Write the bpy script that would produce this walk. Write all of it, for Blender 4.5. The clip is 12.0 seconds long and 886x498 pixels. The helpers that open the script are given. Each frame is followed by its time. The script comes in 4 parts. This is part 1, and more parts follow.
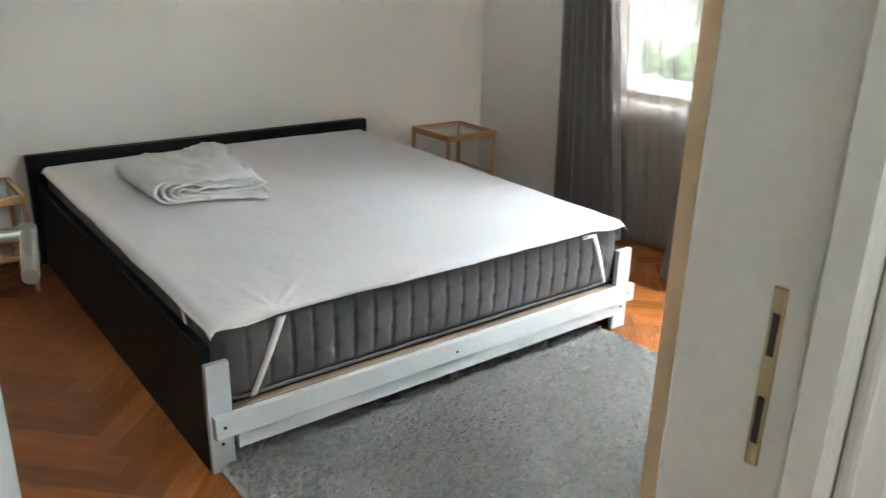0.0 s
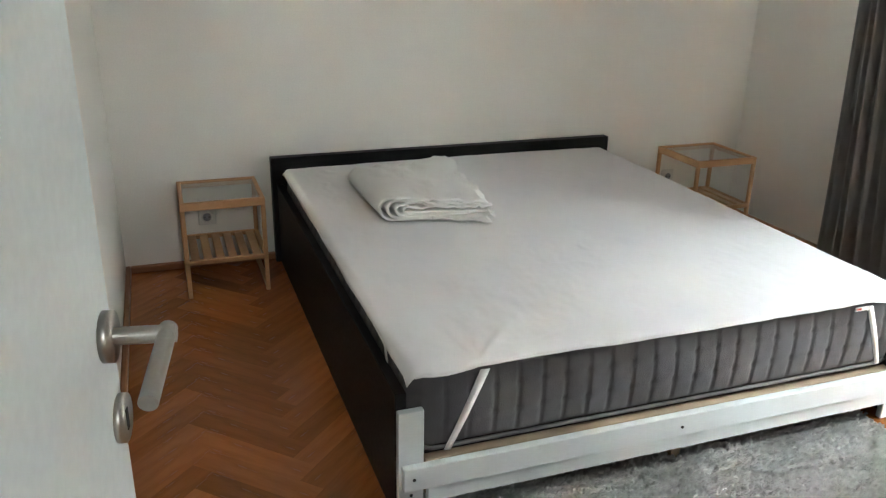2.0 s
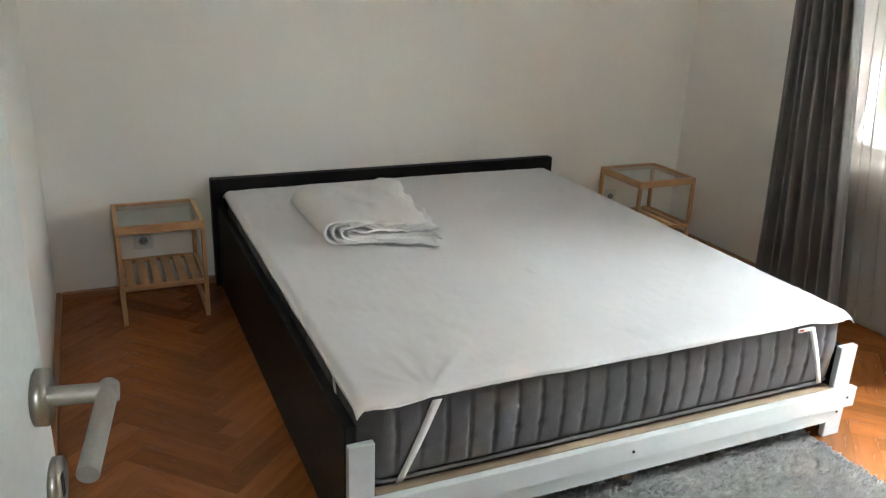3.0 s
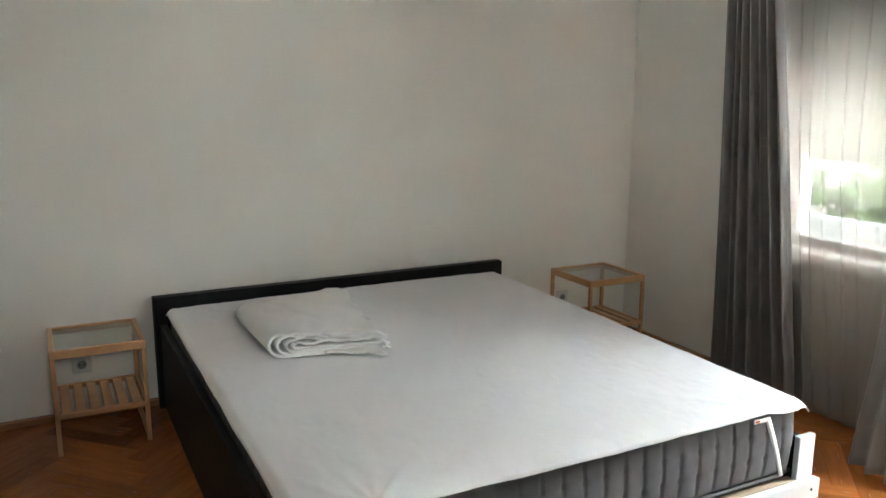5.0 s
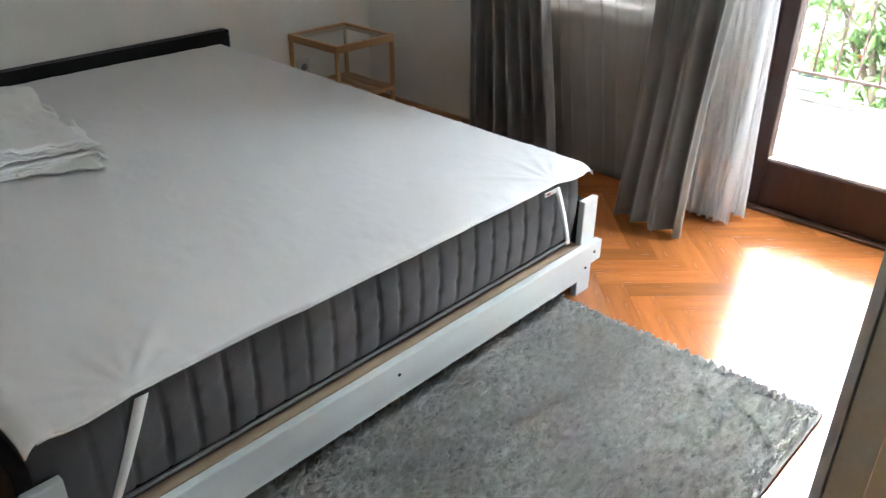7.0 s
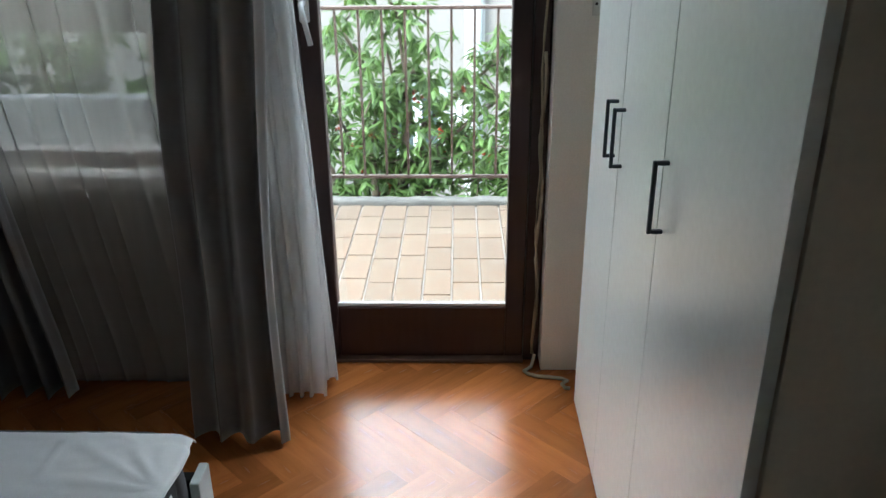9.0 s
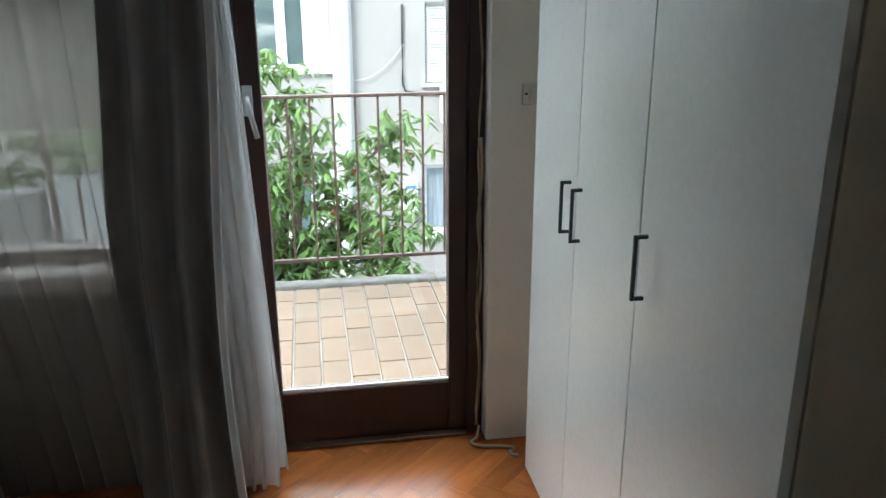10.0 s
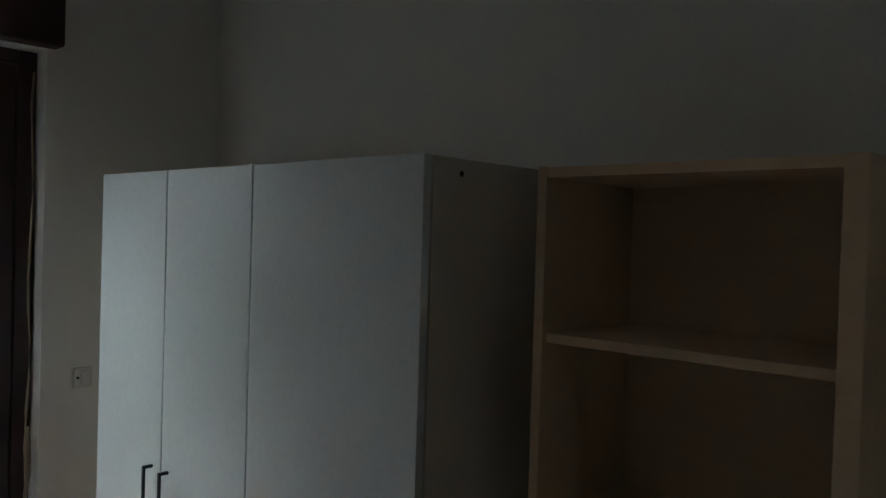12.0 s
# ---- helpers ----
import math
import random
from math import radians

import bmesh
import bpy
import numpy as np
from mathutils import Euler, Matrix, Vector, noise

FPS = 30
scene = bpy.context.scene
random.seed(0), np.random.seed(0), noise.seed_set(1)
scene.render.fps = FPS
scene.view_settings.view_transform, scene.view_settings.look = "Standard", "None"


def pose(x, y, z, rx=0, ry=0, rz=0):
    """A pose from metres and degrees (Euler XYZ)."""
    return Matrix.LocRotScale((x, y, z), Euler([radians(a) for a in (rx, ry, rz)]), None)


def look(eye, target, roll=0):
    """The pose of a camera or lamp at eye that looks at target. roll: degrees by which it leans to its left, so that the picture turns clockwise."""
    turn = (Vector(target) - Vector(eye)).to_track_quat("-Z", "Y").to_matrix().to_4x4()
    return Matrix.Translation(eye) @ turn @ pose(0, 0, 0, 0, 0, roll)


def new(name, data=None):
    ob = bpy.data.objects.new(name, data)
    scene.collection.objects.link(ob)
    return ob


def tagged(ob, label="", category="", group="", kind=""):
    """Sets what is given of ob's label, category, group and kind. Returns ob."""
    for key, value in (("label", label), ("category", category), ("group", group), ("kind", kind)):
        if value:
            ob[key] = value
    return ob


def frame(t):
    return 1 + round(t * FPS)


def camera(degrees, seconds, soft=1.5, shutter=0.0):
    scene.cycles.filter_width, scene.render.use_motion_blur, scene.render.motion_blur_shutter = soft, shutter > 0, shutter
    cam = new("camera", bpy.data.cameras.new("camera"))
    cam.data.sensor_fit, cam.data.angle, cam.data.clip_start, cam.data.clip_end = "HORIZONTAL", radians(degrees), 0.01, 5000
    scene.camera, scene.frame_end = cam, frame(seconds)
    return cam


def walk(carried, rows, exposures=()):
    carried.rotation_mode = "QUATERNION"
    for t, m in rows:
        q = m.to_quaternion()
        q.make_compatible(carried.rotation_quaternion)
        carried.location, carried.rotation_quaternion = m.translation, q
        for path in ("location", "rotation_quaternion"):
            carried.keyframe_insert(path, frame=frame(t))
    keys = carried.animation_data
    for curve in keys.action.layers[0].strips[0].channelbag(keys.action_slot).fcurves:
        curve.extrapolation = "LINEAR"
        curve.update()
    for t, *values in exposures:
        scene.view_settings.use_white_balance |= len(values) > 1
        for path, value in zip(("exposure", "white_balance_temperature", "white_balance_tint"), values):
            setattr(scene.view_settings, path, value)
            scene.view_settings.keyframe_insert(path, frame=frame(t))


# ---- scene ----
LENS = 58.23

# seconds, eye x y z, heading clockwise from +y, pitch, roll
PATH = [
    (0.0, -0.622, -3.886, 1.375, 37.67, -20.11, 1.43),
    (0.3, -0.539, -3.864, 1.401, 26.86, -20.28, 1.53),
    (0.5, -0.491, -3.842, 1.418, 22.80, -20.11, 1.75),
    (1.0, -0.453, -3.778, 1.423, 19.66, -20.56, 1.39),
    (1.5, -0.453, -3.713, 1.432, 19.38, -21.01, 1.12),
    (2.0, -0.456, -3.656, 1.425, 19.89, -20.79, 1.07),
    (2.5, -0.458, -3.619, 1.421, 24.31, -21.03, 1.97),
    (3.0, -0.461, -3.601, 1.437, 24.40, -19.53, 2.19),
    (3.2, -0.461, -3.608, 1.431, 24.10, -16.33, 1.69),
    (3.7, -0.450, -3.612, 1.426, 24.70, -12.20, 1.00),
    (4.3, -0.420, -3.610, 1.418, 26.30, -9.10, 0.45),
    (4.8, -0.400, -3.603, 1.412, 27.10, -8.75, 0.10),
    (5.0, -0.396, -3.595, 1.410, 27.05, -11.52, 0.24),
    (5.5, -0.387, -3.535, 1.381, 27.50, -19.67, 1.04),
    (5.8, -0.353, -3.503, 1.376, 26.92, -22.94, 1.20),
    (6.0, -0.324, -3.485, 1.372, 25.75, -24.46, 0.07),
    (6.5, -0.253, -3.371, 1.345, 33.01, -27.85, -0.20),
    (7.0, -0.210, -3.182, 1.341, 47.36, -28.44, 0.60),
    (7.3, -0.159, -3.097, 1.352, 53.74, -27.65, 0.75),
    (7.5, -0.106, -3.057, 1.345, 57.67, -27.58, 0.94),
    (7.7, -0.043, -2.997, 1.340, 61.21, -27.85, 1.09),
    (9.3, 0.372, -2.485, 1.453, 92.86, -20.89, -0.41),
    (9.5, 0.348, -2.430, 1.455, 94.37, -19.12, -0.19),
    (9.6, 0.324, -2.400, 1.458, 95.03, -18.72, 0.22),
    (10.0, 0.287, -2.306, 1.480, 99.43, -17.95, -0.21),
    (10.5, 0.314, -2.165, 1.488, 111.62, -14.47, 0.57),
    (10.9, 0.302, -2.070, 1.536, 122.03, -11.03, -0.21),
    (11.0, 0.302, -2.050, 1.546, 124.78, -10.10, 0.09),
    (11.3, 0.268, -1.984, 1.589, 131.24, -5.93, 1.73),
    (11.5, 0.242, -1.975, 1.626, 133.37, -3.86, 1.87),
    (12.0, 0.175, -1.917, 1.653, 137.28, -0.93, 1.70),
]


def aim(x, y, z, heading, pitch, roll):
    a, b = radians(heading), radians(pitch)
    way = (math.sin(a) * math.cos(b), math.cos(a) * math.cos(b), math.sin(b))
    return look((x, y, z), (x + way[0], y + way[1], z + way[2]), roll)


cam = camera(LENS, 12.0, soft=1.3, shutter=0.12)
walk(cam, [(r[0], aim(*r[1:])) for r in PATH],
     exposures=[(0, 5.1, 5950, 5), (1.0, 5.05, 5950, 5), (2.0, 5.05, 6150, 6), (5.0, 4.88, 6150, 6), (6.0, 4.88, 6050, 6), (6.8, 4.76, 5950, 6), (7.2, 4.14, 5850, 6), (7.7, 3.10, 5700, 4),
                (9.3, 2.66, 5600, 3), (10.5, 2.5, 5750, 4), (11.0, 2.42, 5850, 5), (11.3, 2.62, 6000, 5), (11.6, 2.72, 6000, 5), (12.0, 1.80, 5600, 3)])

# ---- daylight: a bright overcast day ----
world = bpy.data.worlds.new("sky")
scene.world = world
world.use_nodes = True
wn = world.node_tree.nodes
wsky = wn.new("ShaderNodeTexSky")
wsky.sky_type = "NISHITA"
wsky.sun_disc = False
wsky.sun_elevation = radians(48)
wsky.sun_rotation = radians(75)
wsky.air_density, wsky.dust_density, wsky.ozone_density = 1.2, 4.0, 1.0
wn["Background"].inputs["Strength"].default_value = 0.15
grey = wn.new("ShaderNodeHueSaturation")
grey.inputs["Saturation"].default_value = 0.45
world.node_tree.links.new(wsky.outputs[0], grey.inputs["Color"])
world.node_tree.links.new(grey.outputs[0], wn["Background"].inputs["Color"])

sun = new("sun", bpy.data.lights.new("sun", "SUN"))
sun.data.energy, sun.data.angle, sun.data.color = 1.5, radians(20), (1.0, 0.96, 0.9)
sun.matrix_world = look((0, 0, 20), (6.0, -5.5, 11.0))


# unseen area lamp behind the door, added to brighten the jamb and headboard wall
hall = new("hall_fill_light", bpy.data.lights.new("hall_fill_light", "AREA"))
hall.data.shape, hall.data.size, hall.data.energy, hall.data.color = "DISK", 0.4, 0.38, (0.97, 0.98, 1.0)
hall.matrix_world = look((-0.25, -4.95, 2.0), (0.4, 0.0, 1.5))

# area lamp hidden above the balcony door glass, added in place of sky light
top = new("door_fill_light", bpy.data.lights.new("door_fill_light", "AREA"))
top.data.shape, top.data.size, top.data.size_y = "RECTANGLE", 0.62, 0.3
top.data.energy, top.data.color = 3.4, (0.90, 0.97, 1.0)
top.matrix_world = look((3.04, -2.45, 2.30), (1.85, -2.80, 1.20))

# unseen lamp added below the sill for terrace daylight through the shutter gap
gap_light = new("window_fill_light", bpy.data.lights.new("window_fill_light", "AREA"))
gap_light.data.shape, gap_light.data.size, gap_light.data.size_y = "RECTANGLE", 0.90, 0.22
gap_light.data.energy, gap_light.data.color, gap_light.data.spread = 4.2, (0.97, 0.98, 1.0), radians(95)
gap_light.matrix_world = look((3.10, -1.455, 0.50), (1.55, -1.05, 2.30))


# ---- materials ----
def material(name, color, rough=0.6, metal=0.0, second=None, scale=8.0, mix=0.5, fine=80.0, bump=0.1, rough_var=0.08, spec=0.5, vary=0.0, island=0.0, stretch=(1, 1, 1), detail=6.0, dist=0.01):
    """A plain painted, woven or stone surface: two scales of colour variation, fine bump, uneven gloss."""
    mat = bpy.data.materials.new(name)
    mat.use_nodes = True
    n, l = mat.node_tree.nodes, mat.node_tree.links
    bsdf = n["Principled BSDF"]
    tc = n.new("ShaderNodeTexCoord")
    mp = n.new("ShaderNodeMapping")
    mp.inputs["Scale"].default_value = stretch
    l.new(tc.outputs["Object"], mp.inputs["Vector"])
    big = n.new("ShaderNodeTexNoise")
    big.inputs["Scale"].default_value, big.inputs["Detail"].default_value = scale, detail
    l.new(mp.outputs[0], big.inputs["Vector"])
    sm = n.new("ShaderNodeTexNoise")
    sm.inputs["Scale"].default_value, sm.inputs["Detail"].default_value = fine, 4.0
    l.new(mp.outputs[0], sm.inputs["Vector"])
    ramp = n.new("ShaderNodeMapRange")
    ramp.inputs["From Min"].default_value, ramp.inputs["From Max"].default_value = 0.35, 0.68
    l.new(big.outputs["Fac"], ramp.inputs["Value"])
    mx = n.new("ShaderNodeMix")
    mx.data_type = "RGBA"
    s = second or tuple(c * 0.86 for c in color)
    mx.inputs["A"].default_value, mx.inputs["B"].default_value = (*color, 1), (*s, 1)
    mul = n.new("ShaderNodeMath")
    mul.operation = "MULTIPLY"
    mul.inputs[1].default_value = mix
    l.new(ramp.outputs[0], mul.inputs[0])
    l.new(mul.outputs[0], mx.inputs["Factor"])
    hsv = n.new("ShaderNodeHueSaturation")
    l.new(mx.outputs["Result"], hsv.inputs["Color"])
    val = n.new("ShaderNodeMapRange")
    val.inputs["To Min"].default_value, val.inputs["To Max"].default_value = 0.92, 1.08
    l.new(sm.outputs["Fac"], val.inputs["Value"])
    out = val.outputs[0]
    for amount, node, sock in ((vary, "ShaderNodeObjectInfo", "Random"), (island, "ShaderNodeNewGeometry", "Random Per Island")):
        if amount:
            src = n.new(node)
            mr = n.new("ShaderNodeMapRange")
            mr.inputs["To Min"].default_value, mr.inputs["To Max"].default_value = 1 - amount, 1 + amount
            l.new(src.outputs[sock], mr.inputs["Value"])
            m2 = n.new("ShaderNodeMath")
            m2.operation = "MULTIPLY"
            l.new(out, m2.inputs[0])
            l.new(mr.outputs[0], m2.inputs[1])
            out = m2.outputs[0]
    l.new(out, hsv.inputs["Value"])
    l.new(hsv.outputs[0], bsdf.inputs["Base Color"])
    rr = n.new("ShaderNodeMapRange")
    rr.inputs["To Min"].default_value, rr.inputs["To Max"].default_value = max(0.02, rough - rough_var), min(1, rough + rough_var)
    l.new(big.outputs["Fac"], rr.inputs["Value"])
    l.new(rr.outputs[0], bsdf.inputs["Roughness"])
    bsdf.inputs["Metallic"].default_value = metal
    bsdf.inputs["Specular IOR Level"].default_value = spec
    if bump:
        bp = n.new("ShaderNodeBump")
        bp.inputs["Strength"].default_value, bp.inputs["Distance"].default_value = bump, dist
        l.new(sm.outputs["Fac"], bp.inputs["Height"])
        l.new(bp.outputs[0], bsdf.inputs["Normal"])
    return mat


def glass(name, tint=(0.97, 0.99, 0.98), rough=0.0):
    mat = bpy.data.materials.new(name)
    mat.use_nodes = True
    b = mat.node_tree.nodes["Principled BSDF"]
    b.inputs["Base Color"].default_value = (*tint, 1)
    b.inputs["Transmission Weight"].default_value, b.inputs["Roughness"].default_value, b.inputs["IOR"].default_value = 1.0, rough, 1.45
    return mat


def veil(name, color, clear, front=0.5):
    """Thin woven net: part of the light passes straight, part is scattered through."""
    mat = bpy.data.materials.new(name)
    mat.use_nodes = True
    n, l = mat.node_tree.nodes, mat.node_tree.links
    n.remove(n["Principled BSDF"])
    tr, tl, df = n.new("ShaderNodeBsdfTransparent"), n.new("ShaderNodeBsdfTranslucent"), n.new("ShaderNodeBsdfDiffuse")
    tc, wv = n.new("ShaderNodeTexCoord"), n.new("ShaderNodeTexNoise")
    mp = n.new("ShaderNodeMapping")
    mp.inputs["Scale"].default_value = (14, 14, 0.6)
    l.new(tc.outputs["Object"], mp.inputs["Vector"])
    l.new(mp.outputs[0], wv.inputs["Vector"])
    wv.inputs["Scale"].default_value = 3.0
    tl.inputs["Color"].default_value = df.inputs["Color"].default_value = (*color, 1)
    m1, m2 = n.new("ShaderNodeMixShader"), n.new("ShaderNodeMixShader")
    m1.inputs[0].default_value = front
    l.new(tl.outputs[0], m1.inputs[1])
    l.new(df.outputs[0], m1.inputs[2])
    mr = n.new("ShaderNodeMapRange")
    mr.inputs["To Min"].default_value, mr.inputs["To Max"].default_value = clear - 0.05, clear + 0.05
    l.new(wv.outputs["Fac"], mr.inputs["Value"])
    l.new(mr.outputs[0], m2.inputs[0])
    l.new(m1.outputs[0], m2.inputs[1])
    l.new(tr.outputs[0], m2.inputs[2])
    l.new(m2.outputs[0], n["Material Output"].inputs["Surface"])
    return mat


M_WALL = material("wall_paint", (0.87, 0.842, 0.775), 0.85, second=(0.84, 0.81, 0.745), scale=2.0, fine=160, bump=0.12, dist=0.004)
M_CEIL = material("ceiling_paint", (0.90, 0.89, 0.87), 0.9, scale=2.0, fine=120, bump=0.1, dist=0.004)
M_FLOOR = material("oak_parquet", (0.365, 0.125, 0.032), 0.26, spec=0.24, second=(0.21, 0.064, 0.015), scale=3.0, fine=16, bump=0.0, mix=0.65, stretch=(1.4, 11, 2), vary=0.28, rough_var=0.07, dist=0.002)
M_FLOOR2 = material("oak_parquet_rest", (0.365, 0.125, 0.032), 0.26, spec=0.24, second=(0.21, 0.064, 0.015), scale=3.0, fine=12, bump=0.0, mix=0.7, stretch=(6, 6, 2), island=0.30, rough_var=0.07, dist=0.002)
M_SUB = material("floor_joint", (0.24, 0.09, 0.03), 0.7)
M_SKIRT = material("stained_wood", (0.33, 0.14, 0.05), 0.4, scale=6, fine=50, stretch=(3, 3, 20), bump=0.05)
M_BLACK = material("black_brown_veneer", (0.010, 0.009, 0.009), 0.5, second=(0.019, 0.016, 0.015), scale=5, fine=60, stretch=(1, 12, 12), bump=0.06, dist=0.002, spec=0.15)
M_PLANK = material("white_painted_board", (0.585, 0.62, 0.62), 0.42, second=(0.55, 0.585, 0.585), scale=5, fine=60, stretch=(1, 6, 6), bump=0.03, dist=0.003)
M_RAWPINE = material("raw_pine_edge", (0.31, 0.23, 0.15), 0.6, second=(0.24, 0.17, 0.105), scale=9, fine=70, stretch=(1, 10, 10), bump=0.08)
M_DOOR = material("door_paint", (0.70, 0.745, 0.735), 0.42, second=(0.685, 0.73, 0.72), scale=3, fine=70, bump=0.05, dist=0.003)
M_FRAME = material("door_frame_paint", (0.68, 0.65, 0.58), 0.45, second=(0.64, 0.61, 0.54), scale=4, fine=60, bump=0.08, dist=0.003)
M_MATT = material("grey_ticking", (0.108, 0.104, 0.108), 0.95, second=(0.088, 0.085, 0.088), scale=14, fine=320, bump=0.35, dist=0.004)
M_MATT2 = material("grey_piping", (0.15, 0.146, 0.15), 0.9, fine=250, bump=0.2)
M_SHEET = material("white_cotton", (0.765, 0.747, 0.742), 0.9, second=(0.735, 0.717, 0.712), scale=5, fine=400, bump=0.12, dist=0.002)
M_LINEN = material("white_linen", (0.79, 0.77, 0.745), 0.92, second=(0.75, 0.73, 0.705), scale=9, fine=300, bump=0.2, dist=0.003)
M_STRAP = material("white_elastic", (0.66, 0.65, 0.64), 0.8, fine=300, bump=0.2)
M_BIRCH = material("clear_birch", (0.60, 0.33, 0.155), 0.42, second=(0.50, 0.255, 0.11), scale=8, fine=60, stretch=(4, 4, 18), bump=0.06, dist=0.002)
M_STEEL = material("brushed_steel", (0.46, 0.445, 0.41), 0.33, metal=1.0, fine=200, bump=0.05, dist=0.001)
M_BRASS = material("worn_brass", (0.52, 0.42, 0.24), 0.4, metal=1.0, scale=30, fine=120, bump=0.1)
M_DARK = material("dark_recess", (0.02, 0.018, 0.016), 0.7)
M_HANDLE = material("anthracite_metal", (0.085, 0.10, 0.115), 0.38, metal=0.6, fine=150, bump=0.04)
M_WARD = material("white_foil_front", (0.76, 0.78, 0.75), 0.29, spec=0.8, rough_var=0.01, second=(0.75, 0.77, 0.74), scale=3, fine=60, bump=0.02, dist=0.002)
M_WARDS = material("cream_foil_side", (0.74, 0.67, 0.56), 0.42, second=(0.69, 0.62, 0.51), scale=4, fine=80, bump=0.03, dist=0.002)
M_SHELF = material("ash_foil", (0.78, 0.585, 0.37), 0.5, second=(0.70, 0.515, 0.31), scale=5, fine=60, stretch=(1, 8, 10), bump=0.05, dist=0.002)
M_RUG = bpy.data.materials.new("grey_pile")
M_RUG.use_nodes = True
rn, rl = M_RUG.node_tree.nodes, M_RUG.node_tree.links
rn.remove(rn["Principled BSDF"])
r_co, r_no, r_mx = rn.new("ShaderNodeTexCoord"), rn.new("ShaderNodeTexNoise"), rn.new("ShaderNodeMix")
r_no.inputs["Scale"].default_value, r_no.inputs["Detail"].default_value = 55.0, 5.0
rl.new(r_co.outputs["Object"], r_no.inputs["Vector"])
r_mx.data_type = "RGBA"
r_mx.inputs["A"].default_value, r_mx.inputs["B"].default_value = (0.36, 0.357, 0.342, 1), (0.67, 0.662, 0.64, 1)
rl.new(r_no.outputs["Fac"], r_mx.inputs["Factor"])
r_df, r_tl, r_sh = rn.new("ShaderNodeBsdfDiffuse"), rn.new("ShaderNodeBsdfTranslucent"), rn.new("ShaderNodeMixShader")
r_sh.inputs[0].default_value = 0.5
for r_node in (r_df, r_tl):
    rl.new(r_mx.outputs["Result"], r_node.inputs["Color"])
rl.new(r_df.outputs[0], r_sh.inputs[1])
rl.new(r_tl.outputs[0], r_sh.inputs[2])
rl.new(r_sh.outputs[0], rn["Material Output"].inputs["Surface"])
M_RUGB = material("rug_backing", (0.46, 0.455, 0.44), 1.0, fine=90, bump=0.3)
M_CURT = material("taupe_velvet", (0.225, 0.212, 0.202), 0.7, second=(0.185, 0.174, 0.166), scale=6, fine=260, bump=0.2, stretch=(6, 6, 1), dist=0.003)
M_NET = veil("white_net", (0.84, 0.84, 0.83), 0.45)
M_CURT.node_tree.nodes["Principled BSDF"].inputs["Sheen Weight"].default_value = 0.6
# the same white net, with the window's shade put into its colour
M_NETW = veil("shaded_window_net", (0.42, 0.40, 0.365), 0.43, 0.95)
M_MAHOG = material("dark_red_wood", (0.042, 0.015, 0.013), 0.5, second=(0.032, 0.010, 0.009), scale=6, fine=60, stretch=(10, 10, 1), bump=0.08, dist=0.003)
M_GLASS = glass("clear_glass")
M_GLASSG = glass("table_glass", (0.90, 0.95, 0.92))
M_PLASTIC = material("white_plastic", (0.73, 0.71, 0.66), 0.4, fine=100, bump=0.02)
M_SHUT = material("grey_beige_shutter", (0.38, 0.355, 0.30), 0.5, fine=80, bump=0.05)
M_ROPE = material("jute_cord", (0.33, 0.26, 0.175), 0.95, fine=220, bump=0.4)
M_TILE = material("terracotta_tile", (0.160, 0.104, 0.060), 0.75, second=(0.175, 0.135, 0.092), scale=7, fine=70, bump=0.15, vary=0.10, mix=0.8)
M_GROUT = material("pale_grout", (0.29, 0.265, 0.235), 0.9, scale=20, fine=90, bump=0.3)
M_CONC = material("weathered_concrete", (0.15, 0.145, 0.13), 0.95, second=(0.06, 0.06, 0.05), scale=18, fine=120, bump=0.6, mix=0.9)
M_RAIL = material("brown_painted_iron", (0.060, 0.036, 0.028), 0.55, second=(0.095, 0.06, 0.047), scale=30, fine=120, bump=0.15)
M_REND = material("pale_render", (0.375, 0.345, 0.322), 0.95, second=(0.31, 0.288, 0.27), scale=0.5, fine=14, bump=0.3, mix=0.8)
M_REND2 = material("white_render", (0.62, 0.61, 0.60), 0.95, second=(0.62, 0.61, 0.60), scale=0.6, fine=14, bump=0.3)
M_PVC = material("white_window_plastic", (0.80, 0.81, 0.81), 0.4, fine=40, bump=0.02)
M_FARGL = material("window_glass_dark", (0.08, 0.11, 0.11), 0.06, second=(0.11, 0.15, 0.15), scale=2, bump=0.0, spec=0.8)
M_FARCURT = material("grey_net_behind_glass", (0.30, 0.33, 0.36), 0.5, second=(0.18, 0.21, 0.24), scale=3, stretch=(8, 8, 0.3), fine=20, bump=0.0, mix=1.0)
M_BLIND = material("white_blind", (0.54, 0.54, 0.53), 0.5, fine=40, bump=0.02)
M_ACBOX = material("white_casing", (0.74, 0.74, 0.72), 0.45, fine=60, bump=0.03)
M_ACFAN = material("grey_grille", (0.25, 0.26, 0.27), 0.5, fine=60, bump=0.05)
M_PIPE = material("zinc_pipe", (0.55, 0.57, 0.57), 0.5, fine=40, bump=0.05)
M_CABLE = material("black_cable", (0.03, 0.03, 0.03), 0.6)
M_LEAF = material("green_leaf", (0.115, 0.19, 0.055), 0.5, second=(0.055, 0.105, 0.03), scale=3, fine=20, bump=0.05, island=0.6)
ln, ll = M_LEAF.node_tree.nodes, M_LEAF.node_tree.links
l_tr, l_mx = ln.new("ShaderNodeBsdfTranslucent"), ln.new("ShaderNodeMixShader")
l_tr.inputs["Color"].default_value = (0.20, 0.31, 0.07, 1)
l_mx.inputs[0].default_value = 0.3
ll.new(ln["Principled BSDF"].outputs[0], l_mx.inputs[1])
ll.new(l_tr.outputs[0], l_mx.inputs[2])
ll.new(l_mx.outputs[0], ln["Material Output"].inputs["Surface"])
M_BARK = material("grey_bark", (0.13, 0.10, 0.075), 0.9, scale=20, fine=80, bump=0.6)
